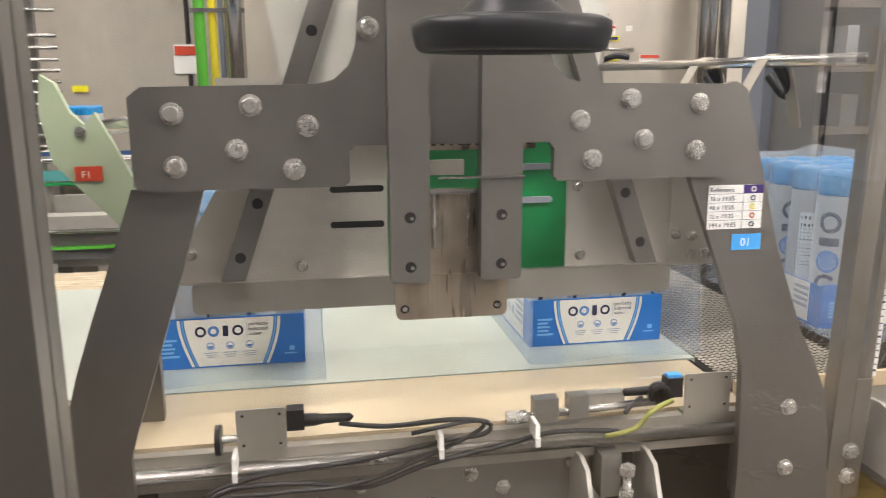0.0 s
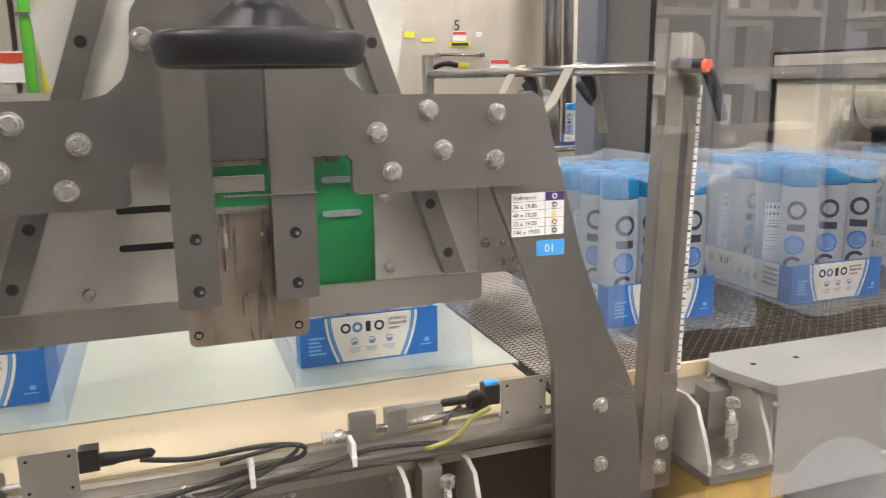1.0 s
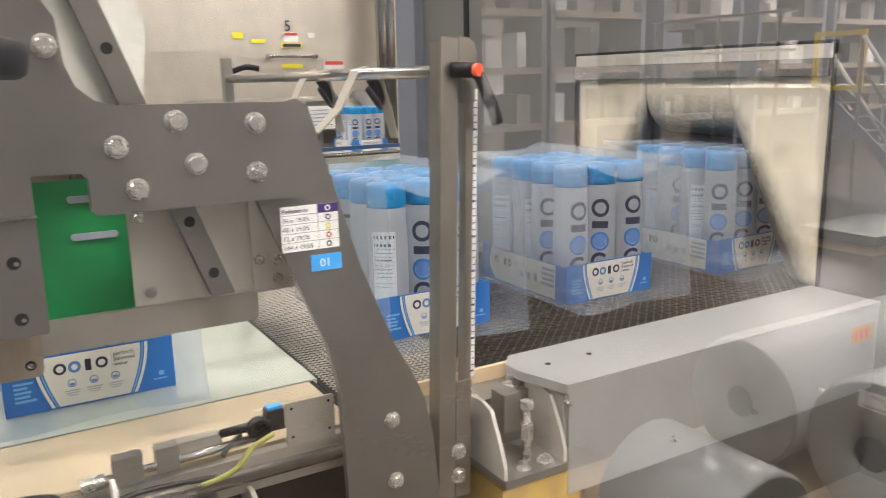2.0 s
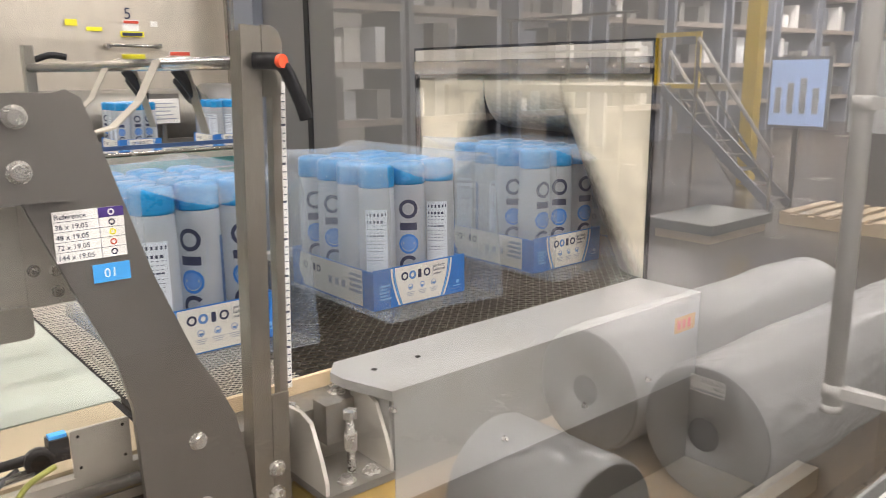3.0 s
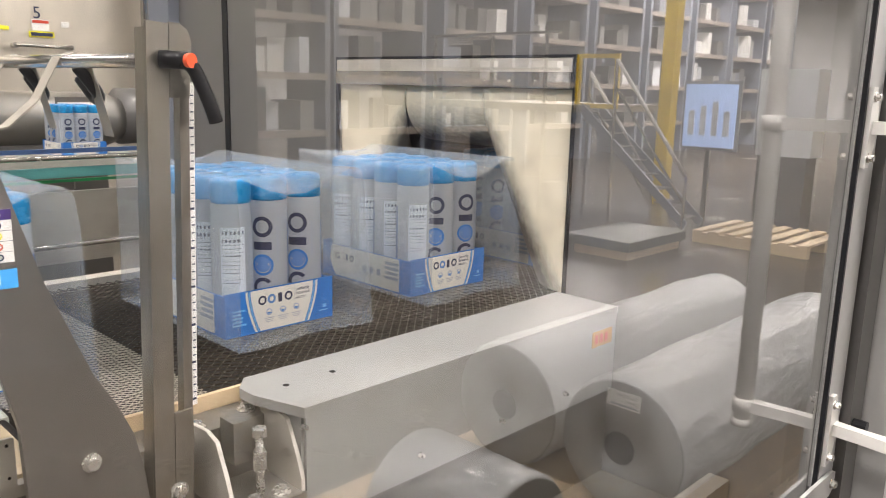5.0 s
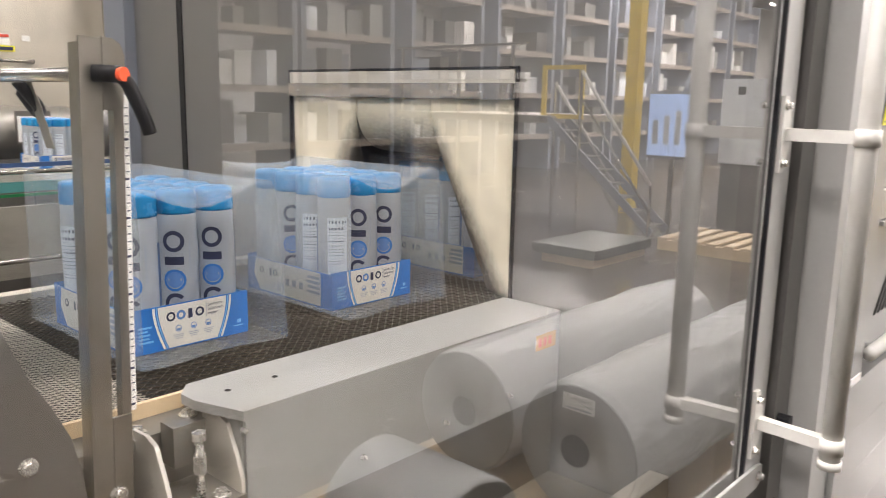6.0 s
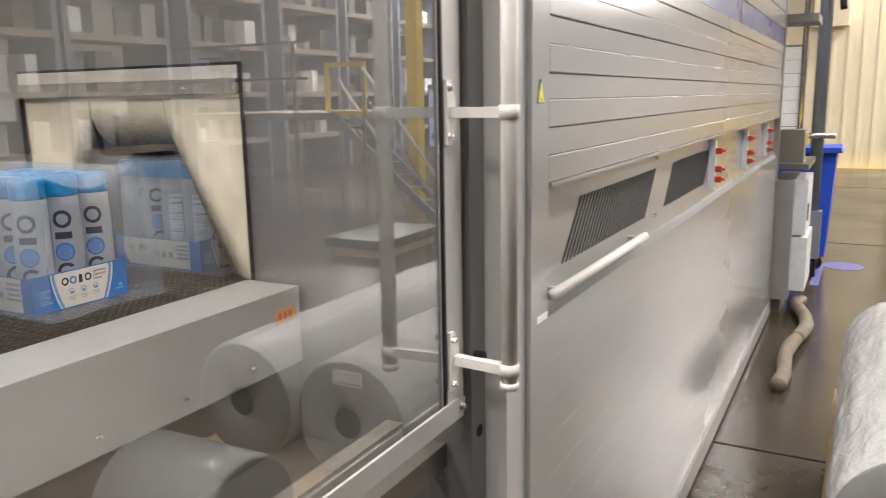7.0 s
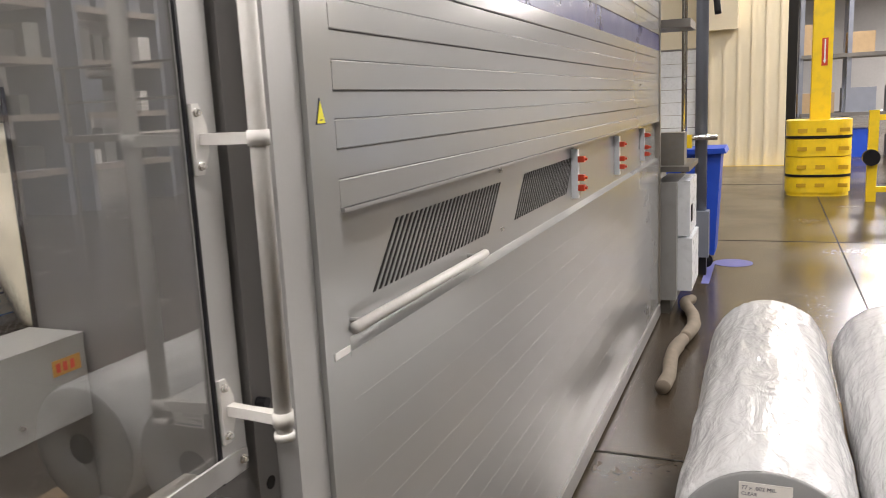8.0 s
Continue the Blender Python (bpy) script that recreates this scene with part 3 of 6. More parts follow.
# ---- slide table, front rail, sensors, cables ----
BELT = 1.27


def table():
    t = thing("slide_table", "cream slide plate with a pale belt on a grey steel rail", "conveyor table", (0, 1.4, 0))
    part("slide_plate", box(bmn(), -4.2, 0.60, 0.962, 1.135, BELT - 0.012, BELT - 0.001), CREAM, t, "cream plastic slide plate", bevel=0.0015)
    part("belt", box(bmn(), -4.2, 0.615, 1.138, 1.78, BELT - 0.012, BELT), MILK, t, "pale translucent belt")
    part("slide_plate", box(bmn(), -4.2, 0.615, 1.783, 1.95, BELT - 0.012, BELT - 0.001), CREAM, t, bevel=0.0015)
    part("front_rail", box(bmn(), -4.2, 0.585, 0.945, 0.961, 1.216, BELT - 0.006), STEEL_BAR, t, bevel=0.002)
    part("rail_tube", cyl(bmn(), (-4.2, 0.937, 1.243), (0.585, 0.937, 1.243), 0.0095, 16), STEEL_ROD, t, smooth=True)
    part("side_plate", slab(bmn(), [(-0.20, 1.215), (0.40, 1.215), (0.40, 1.0), (0.30, 1.0), (0.28, 1.10), (0.20, 1.12), (0.10, 1.10), (0.08, 1.0), (-0.20, 1.0)], 0.965, 0.975), CASTING, t, bevel=0.002)
    for x, z in ((-0.16, 1.185), (0.0, 1.17), (0.055, 1.19), (0.205, 1.193), (0.25, 1.17), (0.35, 1.20), (0.15, 1.155)):
        hexbolt(t, (x, 0.965, z), 0.008)
    # near-black filler block; its colour paints the shade under the table
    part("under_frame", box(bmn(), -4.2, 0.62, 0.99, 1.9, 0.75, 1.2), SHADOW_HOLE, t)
    for x in (-3.8, -1.9, -0.35, 0.5):
        for y in (1.05, 1.8):
            part("leg", box(bmn(), x - 0.03, x + 0.03, y - 0.03, y + 0.03, 0, 0.75), STEEL, t)
    for i, (x0, x1, z) in enumerate(((-0.0965, -0.0357, 1.3216), (0.495, 0.562, 1.327))):
        s = thing("sensor_bracket", "small grey steel sensor plate with a black plug on the rail", "sensor", (x0, 0.945, 1.262), "rail sensors")
        pl = part("plate", slab(bmn(), round_rect(x0, x1, z - 0.060, z, 0.003), 0.936, 0.939), STEEL_BAR, s, bevel=0.0008)
        for dx in (0.008, x1 - x0 - 0.008):
            for dz in (0.008, 0.047):
                part("bolt_hole", cyl(bmn(), (x0 + dx, 0.9355, z - dz), (x0 + dx, 0.938, z - dz), 0.002, 8), SHADOW_HOLE, pl)
        part("foot", box(bmn(), x0 + 0.005, x1 - 0.005, 0.939, 0.975, z - 0.063, z - 0.059), STEEL_BAR, s)
        d = 1 if i == 0 else -1
        px = x1 if i == 0 else x0
        part("lens_block", box(bmn(), min(px, px + d * 0.022), max(px, px + d * 0.022), 0.942, 0.962, z - 0.035, z - 0.008), BLACK, s, bevel=0.003)
        part("plug", lathe(bmn(), [(h1, d * h2) for h1, h2 in ((0.001, 0.012), (0.0085, 0.012), (0.0085, 0.036), (0.0065, 0.044), (0.0055, 0.080), (0.001, 0.084))], 14, (px, 0.952, z - 0.026), "x"), BLACK, s, smooth=True)
        if i:
            part("indicator", box(bmn(), px - 0.020, px - 0.001, 0.946, 0.958, z - 0.016, z - 0.004), BLUE_TAG, s, "blue indicator block", bevel=0.001)
        part("plug_ring", cyl(bmn(), (px + d * 0.010, 0.952, z - 0.024), (px + d * 0.018, 0.952, z - 0.024), 0.0088, 14), STEEL_BOLT, s)
    k = thing("adjuster_knob", "dark round clamping knob on the rail", "knob", (-0.115, 0.944, 1.26))
    part("disc", cyl(bmn(), (-0.122, 0.94, 1.283), (-0.115, 0.94, 1.283), 0.019, 22), BLACK, k, bevel=0.0015)
    part("stud", cyl(bmn(), (-0.115, 0.94, 1.283), (-0.095, 0.94, 1.283), 0.005), STEEL_BOLT, k)
    r = thing("sensor_slide", "steel slide rod with clamp blocks on the rail", "slide", (0.35, 0.945, 1.262))
    part("rod", cyl(bmn(), (0.255, 0.944, 1.280), (0.455, 0.944, 1.288), 0.0055, 14), STEEL_ROD, r, smooth=True)
    part("rod_end", cyl(bmn(), (0.248, 0.944, 1.280), (0.275, 0.944, 1.281), 0.009, 14), STEEL_BOLT, r)
    part("clamp_block", box(bmn(), 0.285, 0.318, 0.938, 0.957, 1.272, 1.305), CASTING, r, bevel=0.002)
    part("clamp_block", box(bmn(), 0.333, 0.36, 0.938, 0.957, 1.274, 1.306), CASTING, r, bevel=0.002)
    part("cover", box(bmn(), 0.335, 0.415, 0.950, 0.966, 1.282, 1.302), STEEL_BAR, r, bevel=0.002)
    part("reel", lathe(bmn(), [(0.010, -0.006), (0.016, -0.006), (0.016, 0.006), (0.010, 0.006), (0.010, -0.006)], 18, (0.462, 0.945, 1.298), "y"), BLACK, r, smooth=True)
    cables = [("black", CABLE, [(0.03, 0.952, 1.288), (0.09, 0.94, 1.284), (0.17, 0.932, 1.29), (0.22, 0.93, 1.283), (0.215, 0.93, 1.268), (0.16, 0.93, 1.262), (0.05, 0.928, 1.246), (-0.08, 0.925, 1.236), (-0.16, 0.922, 1.20), (-0.20, 0.92, 1.12)], 0.0035),
              ("black", CABLE, [(-0.17, 0.915, 1.16), (-0.12, 0.918, 1.222), (-0.02, 0.92, 1.226), (0.06, 0.92, 1.213), (0.14, 0.922, 1.236), (0.24, 0.925, 1.252), (0.31, 0.93, 1.262), (0.40, 0.93, 1.256)], 0.0035),
              ("black", CABLE, [(-0.19, 0.91, 1.13), (-0.13, 0.915, 1.21), (-0.05, 0.915, 1.218), (0.05, 0.915, 1.222), (0.15, 0.925, 1.250), (0.21, 0.928, 1.276), (0.20, 0.928, 1.288), (0.12, 0.93, 1.276)], 0.003),
              ("yellow", CABLE_YELLOW, [(0.38, 0.925, 1.252), (0.42, 0.922, 1.262), (0.445, 0.925, 1.284), (0.475, 0.93, 1.294)], 0.0035),
              ("black", CABLE, [(0.44, 0.952, 1.292), (0.42, 0.94, 1.287), (0.41, 0.935, 1.278)], 0.0035)]
    for kind, m, pts, r0 in cables:
        tagged(part("cable", tube(bmn(), pts, r0), m, None, smooth=True), kind + " sensor cable tied along the front rail", "cable", "rail cables")
    for x, z in ((-0.099, 1.262), (0.156, 1.27), (0.282, 1.275)):
        tie = thing("cable_tie", "white nylon tie round the cables", "cable tie", (x, 0.925, z), "cable ties")
        part("band", slab(bmn(), round_rect(x - 0.003, x + 0.003, z - 0.016, z + 0.008, 0.002), 0.912, 0.942), NYLON, tie)
        part("tail", box(bmn(), x - 0.003, x + 0.003, 0.908, 0.912, z - 0.022, z - 0.010), NYLON, tie)


def bracket(cx, y0, z0, w, name_label):
    """A cast U bracket with two rounded cheeks, a base with bolts and a levelling screw."""
    b = thing("levelling_bracket", name_label, "bracket", (cx, y0 + 0.05, z0), "levelling brackets")
    cheek = [(y0, z0), (y0 + 0.10, z0), (y0 + 0.10, z0 + 0.10), (y0 + 0.06, z0 + 0.103), (y0 + 0.035, z0 + 0.095), (y0 + 0.012, z0 + 0.05), (y0, z0 + 0.018)]
    for x in (cx - w / 2, cx + w / 2 - 0.006):
        part("cheek", slab(bmn(), cheek, x, x + 0.006, "x"), STEEL_SHEET, b, bevel=0.0012)
    part("base", box(bmn(), cx - w / 2, cx + w / 2, y0 - 0.004, y0 + 0.10, z0 - 0.012, z0), CASTING, b, bevel=0.002)
    part("block", box(bmn(), cx - 0.022, cx + 0.006, y0 + 0.05, y0 + 0.085, z0 + 0.045, z0 + 0.105), CASTING, b, bevel=0.002)
    part("screw", cyl(bmn(), (cx + 0.008, y0 + 0.035, z0), (cx + 0.008, y0 + 0.035, z0 + 0.085), 0.006, 12), STEEL_BOLT, b, smooth=True)
    part("nut", cyl(bmn(), (cx + 0.008, y0 + 0.035, z0 + 0.036), (cx + 0.008, y0 + 0.035, z0 + 0.062), 0.0105, 6), STEEL_BOLT, b)
    part("screw_head", cyl(bmn(), (cx + 0.008, y0 + 0.035, z0 + 0.085), (cx + 0.008, y0 + 0.035, z0 + 0.096), 0.011, 6), STEEL_BOLT, b)
    for dx in (-0.012, 0.03):
        hexbolt(b, (cx + dx, y0 + 0.018, z0), 0.010, "z")
    return b


def right_side():
    """The post with its ruler, the rod with straps, brackets and the white cover."""
    p = thing("guide_post", "bent steel guide post with a ruler strip and clamping lever", "post", (0.765, 0.93, 1.1))
    def lean(x, z):
        return (x - 0.030 * (1.78 - z), z)
    part("upright", slab(bmn(), [lean(*q) for q in ((0.733, 1.125), (0.760, 1.125), (0.760, 1.785), (0.733, 1.787))], 0.925, 0.930), POST_STEEL, p, bevel=0.001)
    part("flange", slab(bmn(), [lean(*q) for q in ((0.733, 1.125), (0.737, 1.125), (0.737, 1.78), (0.733, 1.78))], 0.931, 0.955), POST_STEEL, p, bevel=0.001)
    part("head_plate", slab(bmn(), [lean(*q) for q in ((0.761, 1.700), (0.786, 1.700), (0.789, 1.765), (0.784, 1.779), (0.774, 1.786), (0.761, 1.787))], 0.925, 0.930), POST_STEEL, p, bevel=0.001)
    part("foot_plate", slab(bmn(), [lean(*q) for q in ((0.761, 1.125), (0.786, 1.125), (0.786, 1.305), (0.761, 1.305))], 0.925, 0.930), POST_STEEL, p, bevel=0.001)
    part("rear_rail", slab(bmn(), [lean(*q) for q in ((0.777, 1.15), (0.789, 1.15), (0.789, 1.72), (0.777, 1.72))], 0.932, 0.948), POST_STEEL, p, bevel=0.001)
    ru = part("ruler", slab(bmn(), [lean(*q) for q in ((0.789, 1.305), (0.797, 1.305), (0.797, 1.718), (0.789, 1.718))], 0.9345, 0.937), PAPER, p, "white ruler strip with tick marks")
    for i in range(40):
        z = 1.312 + i * 0.01
        h = 0.0016 if i % 5 else 0.003
        part("tick", slab(bmn(), [lean(*q) for q in ((0.7915 if i % 5 else 0.790, z), (0.7955, z), (0.7955, z + h), (0.7915 if i % 5 else 0.790, z + h))], 0.934, 0.9346), NAVY, ru)
    for z in (1.160, 1.198):
        hexbolt(p, (*lean(0.765, z)[:1], 0.925, z), 0.0095)
    lev = part("lever", tube(bmn(), [(0.764, 0.906, 1.744), (0.778, 0.903, 1.735), (0.788, 0.900, 1.712), (0.797, 0.899, 1.690), (0.803, 0.899, 1.672)], 0.0088, 12), BLACK, p, "black clamping lever", smooth=True)
    part("lever_hub", cyl(bmn(), (0.748, 0.9245, 1.744), (0.772, 0.903, 1.743), 0.0105, 16), BLACK, lev, smooth=True)
    part("lever_button", cyl(bmn(), (0.770, 0.900, 1.743), (0.772, 0.894, 1.743), 0.0085, 18), ORANGE, lev, "orange button")
    r = thing("guide_rod", "polished steel rod reaching across the conveyor", "rod", (0.75, 1.4, 1.74))
    part("rod", cyl(bmn(), (0.745, 0.93, 1.742), (0.725, 1.93, 1.742), 0.009, 18), STEEL_ROD, r, smooth=True)
    part("end_plate", box(bmn(), 0.715, 0.735, 1.90, 1.93, 1.25, 1.79), STEEL_BAR, r, bevel=0.002)
    part("end_lever", tube(bmn(), [(0.74, 1.92, 1.76), (0.77, 1.91, 1.77), (0.80, 1.90, 1.765)], 0.007), BLACK, r, smooth=True)
    for y in (1.20, 1.42):
        s = thing("strap", "worn grey fabric strap looped over the rod", "strap", (0.745, y, 1.74), "rod straps")
        prof = [(0.80, 1.64), (0.785, 1.70), (0.772, 1.745), (0.752, 1.755), (0.732, 1.748), (0.70, 1.69), (0.66, 1.655), (0.57, 1.635), (0.50, 1.63)]
        bm = bmn()
        for k in range(len(prof) - 1):
            (a, c), (b2, d) = prof[k], prof[k + 1]
            slab(bm, [(a, c), (b2, d), (b2, d - 0.003), (a, c - 0.003)], y - 0.016, y + 0.016)
        part("band", bm, STRAP, s)
        part("loop", tube(bmn(), [(0.76, y, 1.735), (0.79, y + 0.01, 1.70), (0.80, y + 0.04, 1.69), (0.79, y + 0.07, 1.72)], 0.009), BLACK, s, smooth=True)
    bracket(0.845, 0.865, 1.165, 0.115, "cast steel levelling bracket bolted beside the white cover")
    bracket(0.395, 0.868, 1.122, 0.10, "cast steel levelling bracket under the front rail")
    e = thing("end_bar", "dull steel end bar with bolts and a tan wear strip", "bar", (0.8, 0.99, 1.2))
    part("bar", box(bmn(), 0.62, 0.93, 0.955, 1.018, 1.235, 1.252), CASTING, e, bevel=0.002)
    part("strip", box(bmn(), 0.62, 0.93, 1.019, 1.027, 1.235, 1.275), WOOD, e, "tan wear strip", bevel=0.001)
    for x, y in ((0.66, 0.98), (0.80, 0.975), (0.885, 0.985), (0.90, 1.005)):
        hexbolt(e, (x, y, 1.252), 0.010, "z")
    part("cross_member", box(bmn(), 0.60, 0.93, 0.965, 1.01, 1.12, 1.234), STEEL, e)
    y = thing("yellow_guard", "yellow painted machine frame under the cover", "frame", (0.95, 0.92, 0.0))
    part("beam", box(bmn(), 0.79, 0.935, 0.872, 1.0, 1.02, 1.145), OCHRE, y, bevel=0.004)
    part("leg", box(bmn(), 0.82, 0.90, 0.90, 1.0, 0, 1.02), OCHRE, y)
    c = thing("cover_box", "white-grey folded sheet-metal cover along the tunnel infeed", "cover", (1.3, 0.95, 1.0))
    o = [(0.905, 0.868), (1.69, 0.868), (1.69, 1.022), (0.905, 1.022), (0.878, 0.99), (0.878, 0.955)]
    part("top", slab(bmn(), o, 1.270, 1.285, "z"), GREY_WHITE, c, bevel=0.003)
    part("front", box(bmn(), 0.909, 1.69, 0.870, 0.876, 1.105, 1.270), GREY_WHITE, c, bevel=0.001)
    part("end", box(bmn(), 0.905, 0.911, 0.877, 0.955, 1.105, 1.270), GREY_WHITE, c)
    part("underside", box(bmn(), 0.911, 1.69, 0.876, 1.02, 1.102, 1.106), GREY_WHITE, c)
    for x, yy in ((0.935, 0.955), (1.02, 0.955)):
        part("hole", cyl(bmn(), (x, yy, 1.2845), (x, yy, 1.2856), 0.005, 12), SHADOW_HOLE, c)
    hexbolt(c, (0.908, 0.875, 1.255), 0.004)
    for x in (1.13, 1.33, 1.52):
        hexbolt(c, (x, 0.870, 1.14), 0.004)
    part("warning_label", box(bmn(), 1.605, 1.675, 0.8685, 0.8697, 1.212, 1.245), mat("orange_label", (0.50, 0.26, 0.05), 0.5), c, "orange warning label")
    for x in (1.613, 1.630, 1.648):
        part("bar_mark", box(bmn(), x, x + 0.010, 0.8675, 0.8684, 1.219, 1.238), RED, c)


# ---- wire belt ----
def machine_base():
    b = thing("machine_base", "grey steel base trough under the infeed cover", "machine base", (1.3, 0.7, 0))
    part("back_sheet", box(bmn(), 0.95, 1.69, 0.88, 0.885, 0.85, 1.10), STEEL, b)
    part("ledge", box(bmn(), 0.95, 1.69, 0.72, 0.88, 0.90, 0.915), CASTING, b, bevel=0.004)
    part("channel", box(bmn(), 1.18, 1.69, 0.60, 0.64, 0.955, 1.0), STEEL_BAR, b, bevel=0.004)
    part("sill", box(bmn(), -0.25, 1.69, 0.43, 0.47, 0.98, 1.03), STEEL, b, bevel=0.004)
    part("floor_pan", box(bmn(), -0.3, 1.69, 0.45, 1.0, 0.75, 0.77), DARK_GREY, b)
    for x in (0.0, 1.1, 1.64):
        part("foot", box(bmn(), x, x + 0.05, 0.47, 0.52, 0, 0.75), STEEL, b)
        part("sill_post", box(bmn(), x, x + 0.05, 0.432, 0.468, 0.75, 0.98), STEEL, b)
    for x in (1.20, 1.62):
        part("channel_post", box(bmn(), x, x + 0.03, 0.605, 0.635, 0.77, 0.955), STEEL, b)


def wire_belt():
    w = thing("wire_belt", "dark woven wire conveyor belt running into the tunnel", "conveyor belt", (1.3, 1.4, BELT))
    def weave(x0, x1, y0, y1, px, py, r, z):
        verts, faces = [], []
        nx = int((x1 - x0) / px)
        ny = int((y1 - y0) / py)
        for i in range(nx):
            xa = x0 + i * px
            for j in range(ny + 1):
                y = y0 + j * py
                x = xa + (px * 1.25 if (j + i) % 2 else 0)
                zz = z + (r if j % 2 else -r)
                for dx, dz in ((-r, 0), (0, -r), (r, 0), (0, r)):
                    verts.append((x + dx, y, zz + dz))
            base = len(verts) - 4 * (ny + 1)
            for j in range(ny):
                for k in range(4):
                    a, b = base + 4 * j + k, base + 4 * j + (k + 1) % 4
                    faces.append((a, b, b + 4, a + 4))
        me = bpy.data.meshes.new("wires")
        me.from_pydata([(a - 1.3, b - 1.4, c - BELT) for a, b, c in verts], [], faces)
        return me
    for n, me, m in (("wires", weave(0.86, 2.2, 1.03, 1.78, 0.0105, 0.010, 0.0014, BELT - 0.003), MESH_WIRE), ("fixed_grid", weave(0.622, 0.86, 1.03, 1.78, 0.0052, 0.006, 0.0008, BELT - 0.0025), MESH_FINE)):
        me.materials.append(m)
        o = new(n, me)
        o.parent = w
        o["kind"] = "stuff"
        ORIGIN[o] = ORIGIN[w]
    # near-black bed puts the shade between and beneath the wires into colour
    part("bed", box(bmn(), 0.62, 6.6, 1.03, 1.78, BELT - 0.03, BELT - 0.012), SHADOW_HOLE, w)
    part("nose_roller", cyl(bmn(), (0.605, 1.03, BELT - 0.012), (0.605, 1.78, BELT - 0.012), 0.010, 14), BLACK, w, smooth=True)
    part("side_rail", box(bmn(), 0.62, 1.70, 1.79, 1.83, BELT - 0.05, BELT + 0.01), STEEL_SHEET, w, bevel=0.002)
    # near-black block painting the shade below the belt bed
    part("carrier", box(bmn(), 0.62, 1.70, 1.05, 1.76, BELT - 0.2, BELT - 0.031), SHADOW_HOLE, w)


# ---- shrink tunnel ----
TY = 0.317


def tunnel():
    t = thing("shrink_tunnel", "long grey shrink tunnel with ribbed side panels and vent slots", "machine", (1.7, 1.4, 0))
    bm = bmn()
    box(bm, 1.70, 1.74, 0.42, 1.012, 0.05, 2.6)
    box(bm, 1.70, 1.74, 1.80, 2.85, 0.05, 2.6)
    box(bm, 1.70, 1.74, 1.012, 1.80, 1.788, 2.6)
    box(bm, 1.70, 1.74, 1.012, 1.80, 0.05, BELT - 0.05)
    part("end_wall", bm, WALL_GREY, t, "dark grey end wall with the infeed opening")
    part("wall_seam", box(bmn(), 1.696, 1.70, 2.38, 2.41, 0.05, 2.6), BLACK, t)
    part("wall_edge", box(bmn(), 1.66, 1.70, 2.70, 2.85, 0.05, 2.6), PIPE_GREY, t)
    part("inner_side", box(bmn(), 1.741, 6.6, 0.96, 1.0, BELT - 0.1, 2.0), LINING_SHADE, t)
    part("inner_side", box(bmn(), 1.741, 6.6, 1.81, 1.85, BELT - 0.1, 2.0), LINING_SHADE, t)
    part("inner_top", box(bmn(), 1.741, 6.6, 0.96, 1.85, 2.0, 2.04), LINING_SHADE, t)
    part("roof", box(bmn(), 1.74, 6.74, 0.40, 2.85, 2.56, 2.6), GREY_PAINT, t)
    part("back_panel", box(bmn(), 1.74, 6.74, 2.81, 2.85, 0.05, 2.56), GREY_PAINT, t)
    part("far_end", box(bmn(), 6.70, 6.74, 0.40, 2.81, 0.05, 2.56), GREY_PAINT, t)
    fr = part("opening_trim", box(bmn(), 1.688, 1.70, 1.014, 1.798, 1.757, 1.786), STEEL_SHEET, t, "shiny trim strip over the opening")
    part("clamp_strip", box(bmn(), 1.684, 1.696, 1.014, 1.798, 1.722, 1.756), STEEL_ROD, t)
    for i in range(11):
        part("rivet", lathe(bmn(), [(0.004, 0), (0.003, -0.002), (0.0005, -0.003)], 10, (1.684, 1.035 + i * 0.072, 1.737), "x"), STEEL_BOLT, fr)
    for y0, y1 in ((1.007, 1.0118), (1.8002, 1.805)):
        part("opening_edge", box(bmn(), 1.69, 1.74, y0, y1, 1.26, 1.79), BLACK, t)
    part("opening_edge", box(bmn(), 1.69, 1.6995, 1.007, 1.805, 1.788, 1.793), BLACK, t)
    # corner post and door jamb
    part("jamb", box(bmn(), 1.584, 1.645, 0.373, 0.47, 0.05, 2.6), DARK_GREY, t)
    part("corner_web", box(bmn(), 1.646, 1.742, 0.326, 0.47, 0.05, 2.6), GREY_PAINT, t)
    part("corner_post", box(bmn(), 1.743, 1.838, TY - 0.003, 0.42, 0.03, 2.6), PANEL_GREY, t, bevel=0.004)
    part("jamb_hole", cyl(bmn(), (1.617, 0.3715, 1.054), (1.617, 0.376, 1.054), 0.0125, 20), SHADOW_HOLE, t)
    # upper planks, each with a small lip; a blue band above
    edges = [1.526, 1.582, 1.641, 1.697, 1.752, 1.809, 1.866, 1.923, 1.98, 2.037, 2.15, 2.207, 2.264, 2.321, 2.378, 2.435, 2.5]
    for i, (a, b) in enumerate(zip(edges, edges[1:])):
        d = 0.001 if i % 2 else -0.0025
        o = [(TY + 0.03, a), (TY + d + 0.002, a), (TY + d, a + 0.002), (TY + d, b - 0.003), (TY + d + 0.003, b), (TY + 0.03, b)]
        if i == 9:
            part("plank", slab(bmn(), o, 1.841, 2.9, "x"), PANEL_GREY, t)
            part("plank", slab(bmn(), o, 2.9, 6.70, "x"), NAVY_PAINT, t, "dark blue band")
        else:
            part("plank", slab(bmn(), o, 1.841, 6.70, "x"), PANEL_GREY, t)
    part("upper_lip", box(bmn(), 1.841, 6.70, TY - 0.010, TY + 0.04, 1.518, 1.5255), PANEL_GREY, t)
    part("vent_panel", box(bmn(), 1.841, 6.70, TY + 0.028, TY + 0.034, 1.235, 1.52), PANEL_GREY, t)
